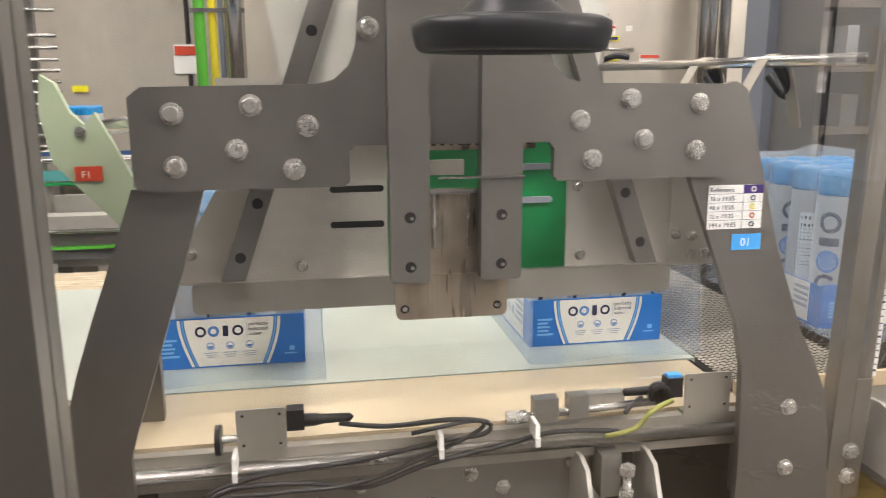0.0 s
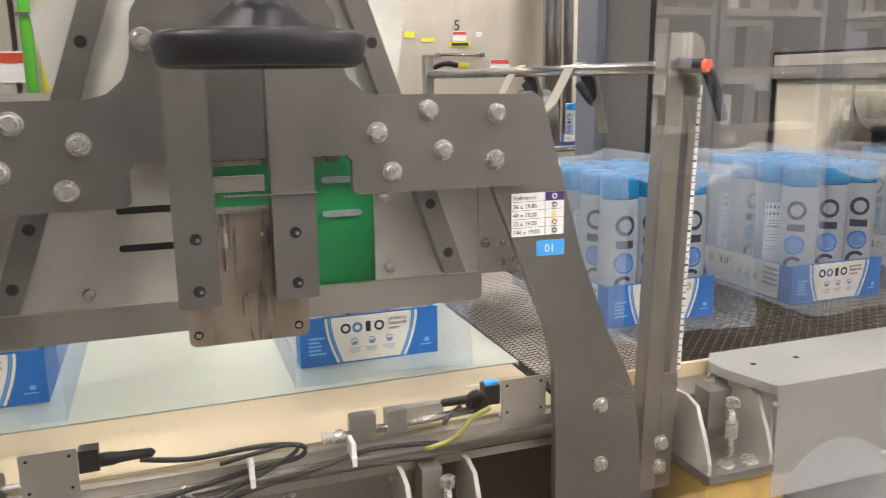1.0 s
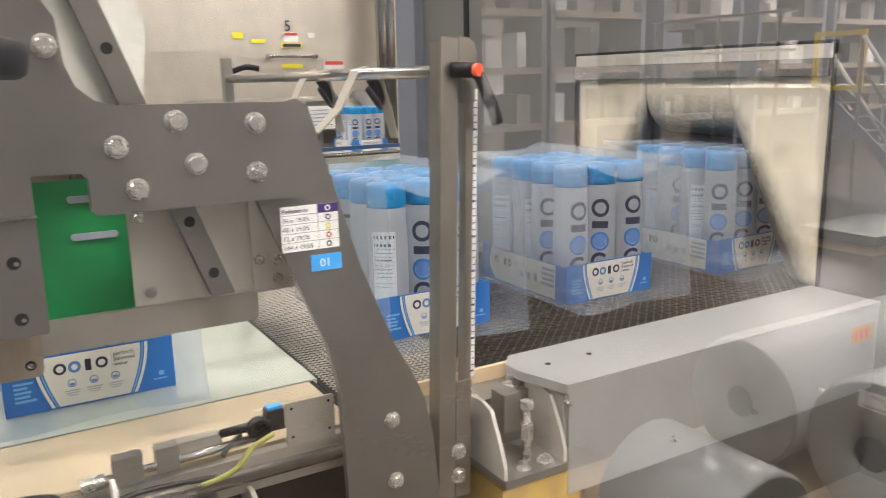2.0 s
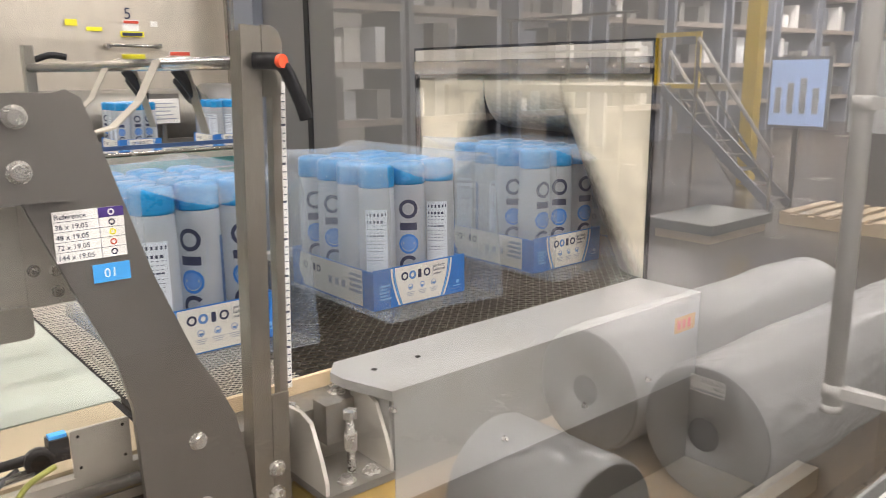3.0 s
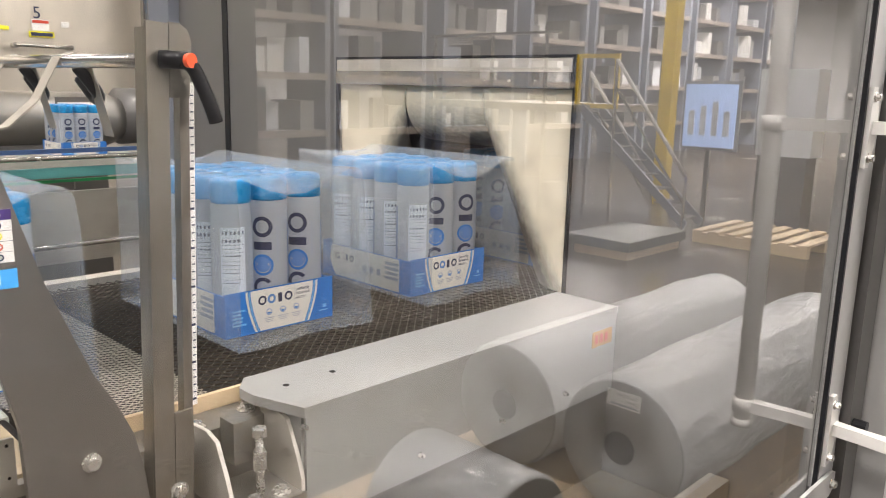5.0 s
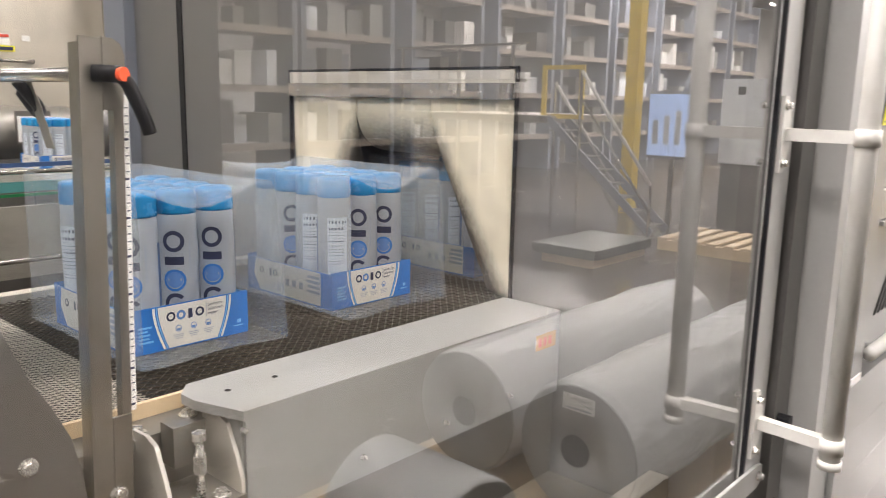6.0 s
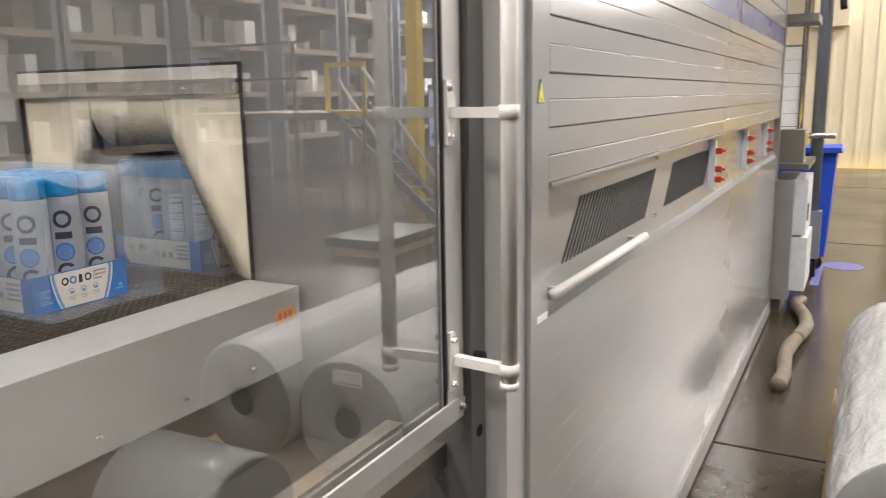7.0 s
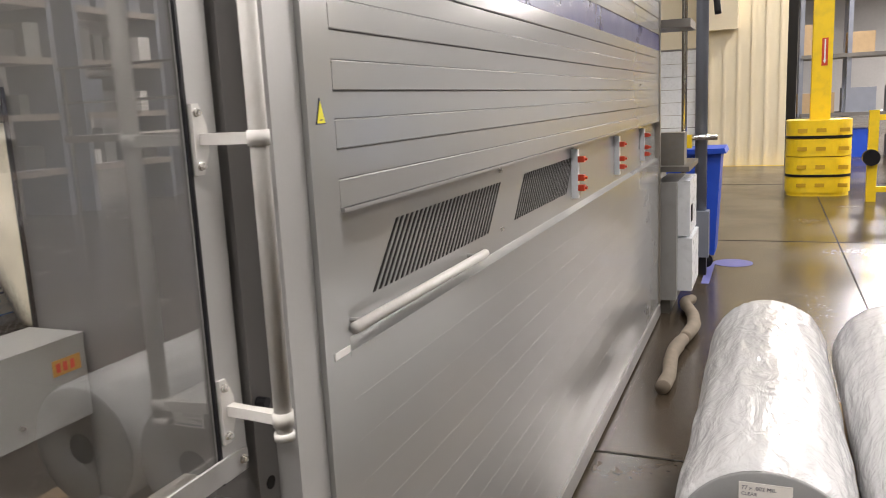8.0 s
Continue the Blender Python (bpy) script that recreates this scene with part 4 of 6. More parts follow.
    o = [(TY + 0.03, 1.250), (TY - 0.002, 1.236), (TY - 0.002, 1.226), (TY + 0.03, 1.226)]
    part("ridge", slab(bmn(), o, 1.841, 6.70, "x"), PANEL_GREY, t)
    zz = 1.226
    while zz > 0.12:
        h = 0.094
        o = [(TY + 0.0002, zz), (TY, zz - 0.0004), (TY, zz - h + 0.0006), (TY + 0.0004, zz - h + 0.0004), (TY + 0.0004, zz - h), (TY + 0.03, zz - h), (TY + 0.03, zz)]
        part("lower_plank", slab(bmn(), o, 1.841, 6.70, "x"), PANEL_GREY, t)
        zz -= h
    part("base_strip", slab(bmn(), [(TY - 0.012, zz), (TY + 0.03, zz), (TY + 0.03, 0.02), (TY - 0.018, 0.02), (TY - 0.018, 0.04)], 1.841, 6.70, "x"), GREY_WHITE, t)
    part("end_trim", box(bmn(), 6.70, 6.74, TY - 0.01, 0.40, 0.02, 2.5), STEEL_BAR, t)
    # vents in two fields: slanted near-black strips set proud, painting the slots' shade
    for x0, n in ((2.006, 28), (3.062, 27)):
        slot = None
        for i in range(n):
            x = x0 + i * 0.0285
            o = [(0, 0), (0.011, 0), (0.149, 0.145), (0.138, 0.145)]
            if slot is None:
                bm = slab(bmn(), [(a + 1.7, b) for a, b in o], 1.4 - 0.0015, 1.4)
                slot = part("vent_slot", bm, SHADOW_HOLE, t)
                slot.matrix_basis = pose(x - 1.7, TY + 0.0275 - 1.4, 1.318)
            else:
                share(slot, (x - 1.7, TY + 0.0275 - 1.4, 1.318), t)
    for x in (1.87, 2.92, 3.95, 5.0):
        for z in (1.31, 1.50):
            hexbolt(t, (x, TY + 0.028, z), 0.006)
    part("tube_rail", cyl(bmn(), (1.845, 0.306, 1.284), (2.645, 0.306, 1.284), 0.0125, 18), HANDLE, t, "white tube rail", smooth=True)
    for x in (1.9, 2.6):
        part("rail_stub", cyl(bmn(), (x, 0.306, 1.284), (x, TY + 0.03, 1.284), 0.006), GREY_WHITE, t)
    for x in (3.93, 4.98, 5.95):
        c = part("latch_strip", box(bmn(), x - 0.014, x + 0.014, TY - 0.002, TY + 0.027, 1.285, 1.50), LABEL_WHITE, t, "white latch strip with red toggles", bevel=0.003)
        for z in (1.33, 1.375, 1.455):
            part("toggle", box(bmn(), x - 0.014, x + 0.018, TY - 0.030, TY - 0.002, z - 0.013, z + 0.013), RED, c, bevel=0.005)
            part("toggle_tip", cyl(bmn(), (x, TY - 0.042, z), (x, TY - 0.030, z), 0.006, 10), RED, c)
    tri = part("warning_triangle", slab(bmn(), [(1.768, 1.690), (1.802, 1.690), (1.785, 1.738)], TY - 0.0045, TY - 0.0032), NAVY, t, "yellow warning triangle")
    part("triangle_face", slab(bmn(), [(1.771, 1.692), (1.799, 1.692), (1.785, 1.732)], TY - 0.0055, TY - 0.0046), YELLOW_PRINT, tri)
    part("bar_mark", box(bmn(), 1.780, 1.790, TY - 0.006, TY - 0.0056, 1.697, 1.699), NAVY, tri)
    part("small_label", box(bmn(), 1.775, 1.835, TY - 0.0045, TY - 0.0032, 1.237, 1.252), PAPER, t)
    for x in (2.0, 3.4, 4.9, 6.5):
        for y in (0.42, 2.7):
            part("foot", box(bmn(), x - 0.04, x + 0.04, y - 0.02, y + 0.06, 0, 0.05), STEEL, t)


def curtain():
    c = thing("tunnel_curtain", "cream cloth curtain, slits darkened by soot and painted shade, pushed inward", "curtain", (1.7, 1.38, 1.72))
    zt, zb, zs = 1.721, BELT + 0.012, 1.692
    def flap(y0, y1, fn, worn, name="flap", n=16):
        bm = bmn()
        # wear holds the soot and the shade painted past each fold
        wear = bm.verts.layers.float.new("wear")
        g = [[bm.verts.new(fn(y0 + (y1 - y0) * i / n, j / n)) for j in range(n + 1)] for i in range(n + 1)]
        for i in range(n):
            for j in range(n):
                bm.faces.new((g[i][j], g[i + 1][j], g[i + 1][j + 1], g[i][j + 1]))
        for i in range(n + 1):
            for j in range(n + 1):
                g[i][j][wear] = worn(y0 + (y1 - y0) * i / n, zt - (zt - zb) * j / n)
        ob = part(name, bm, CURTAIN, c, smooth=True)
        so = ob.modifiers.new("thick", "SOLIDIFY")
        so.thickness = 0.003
    def bend(past, r):
        """Along and inward travel of cloth that rolls past a fold with radius r."""
        if past <= 0:
            return past, 0.0
        turn = min(past / r, 1.45)
        rest = max(0.0, past - 1.45 * r)
        return r * math.sin(turn) + rest * math.cos(1.45), r * (1 - math.cos(turn)) + rest * math.sin(1.45)
    def side(ys, yc):
        """A side flap that folds inward along the line from the slit's top to the lower corner."""
        line = Vector((yc - ys, zb - zs)).normalized()
        across = Vector((-line.y, line.x)) if yc < ys else Vector((line.y, -line.x))
        def fn(y, v):
            z = zt - (zt - zb) * v
            q = Vector((y - ys, z - zs))
            on, past = q.dot(line), q.dot(across)
            if z > zs or on < 0:
                return (1.703 + 0.002 * math.sin(30 * y + 8 * v), y, z)
            al, inn = bend(past, 0.03 + 0.16 * min(on, 0.45))
            p = Vector((ys, zs)) + line * on + across * al
            return (1.703 + inn + 0.002 * math.sin(30 * y + 8 * v), p.x, p.y)
        return fn
    def middle(y, v):
        z = zt - (zt - zb) * v
        al, inn = bend(zs - z, 0.11)
        return (1.703 + inn, y, zs - al)
    # darkens the cloth past the fold line, soot and painted shade together
    def fold_dark(ys, yc):
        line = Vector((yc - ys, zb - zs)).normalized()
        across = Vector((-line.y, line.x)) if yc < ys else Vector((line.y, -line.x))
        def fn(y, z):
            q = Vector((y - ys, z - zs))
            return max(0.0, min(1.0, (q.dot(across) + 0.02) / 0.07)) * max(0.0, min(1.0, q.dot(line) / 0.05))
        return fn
    flap(1.016, 1.268, side(1.268, 1.016), fold_dark(1.268, 1.016), n=40)
    flap(1.538, 1.796, side(1.538, 1.796), fold_dark(1.538, 1.796), n=40)
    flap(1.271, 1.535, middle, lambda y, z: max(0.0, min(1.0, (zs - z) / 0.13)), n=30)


# ---- guard door with its pane, stile and handle ----
def door():
    d = thing("guard_door", "clear plastic guard door in a grey frame with a tube handle", "machine door", (0.7, 0.40, 0.8))
    pane = part("pane", box(bmn(), -0.126, 1.506, 0.392, 0.398, 1.10, 2.55), PANE, d, "clear scratched pane")
    pane.visible_shadow = False
    part("left_stile", box(bmn(), -0.26, -0.126, 0.375, 0.415, 0.0, 2.6), STEEL, d, bevel=0.004)
    part("edge_seal", box(bmn(), 1.503, 1.509, 0.385, 0.3915, 1.10, 2.55), BLACK, d)
    o = [(1.509, 0.386), (1.575, 0.386), (1.580, 0.392), (1.580, 0.425), (1.575, 0.425), (1.575, 0.402), (1.509, 0.402)]
    part("right_stile", slab(bmn(), o, 1.10, 2.55, "z"), GREY_PAINT, d)
    bm = slab(bmn(), [(-0.126, 0.762), (1.55, 0.762), (1.568, 0.772), (1.568, 0.798), (1.55, 0.802), (-0.126, 0.802)], 0.379, 0.3845)
    bmesh.ops.translate(bm, verts=bm.verts, vec=(0, 0, 0.345))
    part("bottom_rail", bm, GREY_WHITE, d)
    hexbolt(d, (1.5526, 0.379, 1.128), 0.006)
    hx, hy = 1.524, 0.268
    hd = part("handle", cyl(bmn(), (hx, hy, 1.195), (hx, hy, 2.3), 0.0145, 20), HANDLE, d, "white-grey tube handle", smooth=True)
    part("handle_cap", cyl(bmn(), (hx, hy, 1.19), (hx, hy, 1.203), 0.017, 20), HANDLE, hd, smooth=True)
    for z in (1.679, 1.226):
        part("handle_bracket", slab(bmn(), [(1.512, z - 0.056), (1.528, z - 0.056), (1.545, z - 0.02), (1.545, z + 0.02), (1.528, z + 0.056), (1.512, z + 0.056)], 0.379, 0.3855), HANDLE, hd, bevel=0.002)
        part("bracket_arm", slab(bmn(), [(1.524, 0.380), (1.544, 0.380), (1.539, 0.345), (1.536, 0.275), (1.514, 0.275), (1.522, 0.345)], z - 0.009, z + 0.009, "z"), HANDLE, hd, bevel=0.002)
        part("collar", cyl(bmn(), (hx, hy, z - 0.012), (hx, hy, z + 0.012), 0.0175, 20), HANDLE, hd, smooth=True)
        for dz in (0.042, -0.042):
            hexbolt(d, (1.5205, 0.379, z + dz), 0.0055)
    part("lower_stop", cyl(bmn(), (1.60, 0.352, 1.215), (1.60, 0.372, 1.215), 0.010), BLACK, d)


# ---- packs of bottles ----
PACK_W, PACK_D, PACK_Y = 0.236, 0.310, 1.234


def curved_patch(bm, r, a0, a1, z0, z1, n=6):
    """A thin patch that follows the bottle's side from angle a0 to a1."""
    lo, hi = [], []
    for i in range(n + 1):
        a = radians(a0 + (a1 - a0) * i / n)
        lo.append(bm.verts.new((r * math.cos(a), r * math.sin(a), z0)))
        hi.append(bm.verts.new((r * math.cos(a), r * math.sin(a), z1)))
    for i in range(n):
        bm.faces.new((lo[i], lo[i + 1], hi[i + 1], hi[i]))


def curved_ring(bm, r, ac, zc, rad, width, a0=0, a1=360, n=14):
    """A ring or arc laid on the bottle's side."""
    inner, outer = [], []
    for i in range(n + 1):
        s = radians(a0 + (a1 - a0) * i / n)
        for store, q in ((inner, rad - width), (outer, rad)):
            a = radians(ac) + q * math.cos(s) / r
            store.append(bm.verts.new((r * math.cos(a), r * math.sin(a), zc + q * math.sin(s))))
    for i in range(n):
        bm.faces.new((inner[i], outer[i], outer[i + 1], inner[i + 1]))


def bottle(parent, at):
    R = 0.0365
    bm = lathe(bmn(), [(0.001, 0.002), (0.030, 0.0), (0.0350, 0.006), (R, 0.016), (R, 0.07), (0.0355, 0.075), (R, 0.08), (R, 0.185), (0.0350, 0.205), (0.0345, 0.236), (0.03, 0.24), (0.001, 0.241)], 20)
    b = part("bottle", bm, PET, parent, smooth=True)
    cap = [(0.001, 0.236), (0.0352, 0.236), (0.0358, 0.24), (0.0358, 0.268), (0.034, 0.276), (0.028, 0.279), (0.001, 0.2795)]
    part("cap", lathe(bmn(), cap, 20), CAP_BLUE, b, smooth=True)
    # logo column: dark rings and a blue disc, one above another on the clear side
    r = R + 0.0004
    bm = bmn()
    curved_ring(bm, r, 0, 0.074, 0.0195, 0.0072, 40, 320)
    curved_ring(bm, r, 0, 0.188, 0.0195, 0.0072)
    curved_patch(bm, r, -27, 27, 0.145, 0.160, 5)
    part("logo_mark", bm, NAVY, b)
    bm = bmn()
    curved_ring(bm, r, 0, 0.117, 0.0205, 0.0048)
    part("logo_ring", bm, BLUE, b)
    bm = bmn()
    curved_ring(bm, r, 0, 0.118, 0.0150, 0.0149)
    part("logo_disc", bm, MID_BLUE, b)
    bm = bmn()
    curved_patch(bm, r, 42, 47, 0.12, 0.19, 2)
    part("side_words", bm, GREY_PRINT, b)
    # facts panel with rules, and a blue side strip with dots
    bm = bmn()
    curved_patch(bm, R + 0.0004, 153, 222, 0.03, 0.195)
    part("facts_panel", bm, FACTS, b)
    bm = bmn()
    for i, (z, h) in enumerate(((0.182, 0.006), (0.168, 0.0055), (0.163, 0.0012), (0.156, 0.0012), (0.149, 0.0012), (0.142, 0.003), (0.133, 0.0012), (0.126, 0.0012), (0.119, 0.0012), (0.112, 0.0012), (0.100, 0.0012), (0.094, 0.0012), (0.05, 0.014))):
        curved_patch(bm, r, 158 if i < 12 else 195, 218 - (i * 7) % 13, z, z + h, 5)
    part("facts_rules", bm, NAVY, b)
    bm = bmn()
    curved_patch(bm, R + 0.0004, 86, 106, 0.05, 0.19, 4)
    part("side_strip", bm, STRIP_BLUE, b)
    bm = bmn()
    for z in (0.075, 0.105, 0.135, 0.165):
        curved_ring(bm, r, 96, z, 0.0055, 0.0054, n=8)
    part("strip_dots", bm, LIGHT_BLUE, b)
    b.location = at
    return b


def tray(parent):
    w, d, h, e = PACK_W / 2, PACK_D / 2, 0.082, 0.0025
    bm = bmn()
    box(bm, -w, w, -d, d, 0.0005, 0.004)
    box(bm, -w, w, -d, -d + e, 0.004, h)
    box(bm, -w, w, d - e, d, 0.004, h)
    box(bm, -w, -w + e, -d + e, d - e, 0.004, h - 0.004)
    box(bm, w - e, w, -d + e, d - e, 0.004, h - 0.004)
    t = part("tray", bm, BLUE, parent, "blue and white printed cardboard tray")
    y = -d - 0.0004
    # long-face print: a white shield with bowed sides, stripes, logo marks and icons
    zs = [0.003 + 0.077 * i / 8 for i in range(9)]
    left = [(-0.066 + 0.020 * (max(0, 0.075 - z) / 0.075) ** 1.6, z) for z in zs]
    right = [(0.071 - 0.022 * (max(0, 0.075 - z) / 0.075) ** 1.6, z) for z in zs]
    part("shield", slab(bmn(), left + right[::-1], y - 0.0003, y), TRAY_WHITE, t)
    for dx, wd, m in ((-0.0105, 0.0045, TRAY_WHITE), (-0.004, 0.0022, LIGHT_BLUE)):
        for side, s in ((left, 1), (right, -1)):
            pts = [(x + s * dx, z) for x, z in side]
            part("stripe", slab(bmn(), pts + [(x + s * wd, z) for x, z in pts[::-1]], y - 0.0007, y - 0.0004), m, t)
    def marks(bm, x, z, s, y0):
        ring_shape(bm, x, z, 0.0055 * s, 0.0095 * s, y0 - 0.0004, y0)
        ring_shape(bm, x + 0.062 * s, z, 0.0055 * s, 0.0095 * s, y0 - 0.0004, y0)
        slab(bm, round_rect(x + 0.037 * s, x + 0.046 * s, z - 0.0095 * s, z + 0.0095 * s, 0.001), y0 - 0.0004, y0)
        return bm
    part("logo_mark", marks(bmn(), -0.042, 0.060, 0.92, y - 0.0005), NAVY, t)
    part("logo_ring", ring_shape(bmn(), -0.042 + 0.0215 * 0.92, 0.060, 0.0045, 0.0088, y - 0.0009, y - 0.0005), MID_BLUE, t)
    part("rule", box(bmn(), 0.0285, 0.0293, y - 0.0009, y - 0.0005, 0.048, 0.074), GREY_PRINT, t)
    for i, wd in enumerate(("perfectly", "balanced", "water")):
        part("words", text_bm(wd, 0.0088, pose(0.0315, y - 0.0008, 0.0668 - i * 0.0082, 90)), NAVY, t)
    for x in (-0.028, 0.002, 0.032):
        part("icon_ring", ring_shape(bmn(), x, 0.036, 0.0050, 0.0062, y - 0.0009, y - 0.0005), MID_BLUE, t)
        part("icon", slab(bmn(), [(x - 0.004, 0.036), (x + 0.004, 0.036), (x + 0.0025, 0.0322), (x - 0.0025, 0.0322)], y - 0.0009, y - 0.0005), MID_BLUE, t)
        bm = bmn()
        for z, wd in ((0.024, 0.011), (0.0205, 0.009), (0.017, 0.007)):
            box(bm, x - wd, x + wd, y - 0.0009, y - 0.0005, z, z + 0.0014)
        part("small_print", bm, GREY_PRINT, t)
    bm = bmn()
    for i, wd in enumerate((0.026, 0.018, 0.022, 0.020, 0.028)):
        box(bm, -0.104, -0.104 + wd, y - 0.0005, y, 0.046 - i * 0.0066, 0.0495 - i * 0.0066)
    box(bm, 0.094, 0.102, y - 0.0005, y, 0.022, 0.029)
    box(bm, 0.086, 0.106, y - 0.0005, y, 0.016, 0.018)
    part("small_print", bm, LIGHT_BLUE, t)
    # short-face print, facing back along the conveyor: white with a blue end
    x = -w - 0.0004
    part("side_panel_print", slab(bmn(), [(-0.118, 0.004), (0.105, 0.004), (0.128, 0.04), (0.120, 0.077), (-0.118, 0.077)], x - 0.0003, x, "x"), TRAY_WHITE, t)
    bm = bmn()
    marks(bm, 0, 0, 0.85, 0)
    bm.transform(pose(x - 0.0004, 0.098, 0.052, 0, 0, -90))
    part("logo_mark", bm, NAVY, t)
    bm = bmn()
    for i in range(4):
        box(bm, x - 0.0008, x - 0.0003, -0.115, -0.070 - 0.004 * (i % 2), 0.028 + i * 0.011, 0.034 + i * 0.011)
    for yy in (0.0, -0.025, -0.05):
        box(bm, x - 0.0008, x - 0.0003, yy - 0.006, yy + 0.006, 0.03, 0.045)
    part("small_print", bm, GREY_PRINT, t)
    return t


def film(parent, loose=True):
    """The sleeve of film round the pack, open towards both sides of the conveyor."""
    w, h = PACK_W / 2 + 0.010, 0.296
    loop = []
    for x0, z0, x1, z1, n in ((-w - 0.012, 0.001, -w - 0.004, h - 0.008, 8), (-w, h, w, h, 8), (w + 0.010, h - 0.010, w + 0.022, 0.001, 8), (w + 0.018, 0.0004, -w - 0.008, 0.0004, 6)):
        loop += [(x0 + (x1 - x0) * i / n, z0 + (z1 - z0) * i / n) for i in range(n + 1)]
    ny = 14
    over = 0.075 if loose else 0.004
    y0, y1 = -PACK_D / 2 - over, PACK_D / 2 + over
    bm = bmn()
    rows = []
    for j in range(ny + 1):
        y = y0 + (y1 - y0) * j / ny
        out = max(0, abs(y) - PACK_D / 2) / over
        row = []
        for i, (x, z) in enumerate(loop):
            k = noise.noise((x * 14, y * 12, z * 12))
            edge = 0.010 * out * math.sin(x * 26 + z * 9 + 1.0)
            zz = z
            if z > 0.27:
                zz = z - out * (0.016 + 0.020 * math.cos(x * 24 + 0.6)) + 0.003 * k
            xx = x + (0.005 * k if 0.01 < z < 0.28 else 0)
            row.append(bm.verts.new((xx, y + edge, max(0.0004, zz))))
        rows.append(row)
    n = len(loop)
    for a, b in zip(rows, rows[1:]):
        for i in range(n):
            j = (i + 1) % n
            bm.faces.new((a[i], a[j], b[j], b[i]))
    return part("film_sleeve", bm, FILM, parent, "loose clear film sleeve, open at the sides", smooth=True)


PACKS, BACK_PACKS = [], []


def packs():
    p = thing("bottle_pack", "twelve blue-capped water bottles in a printed tray, loosely film-wrapped", "bottle pack", (0, 0, 0), "packs on the conveyor")
    tray(p)
    proto = None
    for i in range(3):
        for j in range(4):
            at = ((i - 1) * 0.0765, (j - 1.5) * 0.0760, 0.004)
            if proto is None:
                proto = bottle(p, at)
            else:
                c = share(proto, at, p)
                for ch in proto.children:
                    q = bpy.data.objects.new(ch.name.split(".")[0], ch.data)
                    scene.collection.objects.link(q)
                    q.parent = c
    film(p)
    PACKS.append(p)
    for _ in range(10):
        PACKS.append(copy_thing(p, pose(0, 0, 0)))
    b = copy_thing(p, pose(0, 0, 0))
    for ch in list(b.children):
        if ch.name.startswith("film"):
            bpy.data.objects.remove(ch)
    tagged(b, "shrink-wrapped twelve-bottle water pack with blue caps on the rear conveyor", "bottle pack", "packs on the rear conveyor")
    BACK_PACKS.append(b)
    for _ in range(14):
        BACK_PACKS.append(copy_thing(b, pose(0, 0, 0)))
    rng = random.Random(4)
    for q in PACKS + BACK_PACKS:
        for ch in q.children:
            if ch.name.startswith("bottle"):
                ch.rotation_euler = (0, 0, radians(rng.choice((-100, -115, -85, -130, -125, -140, -105, 45, 60, 75, 55, 20))))


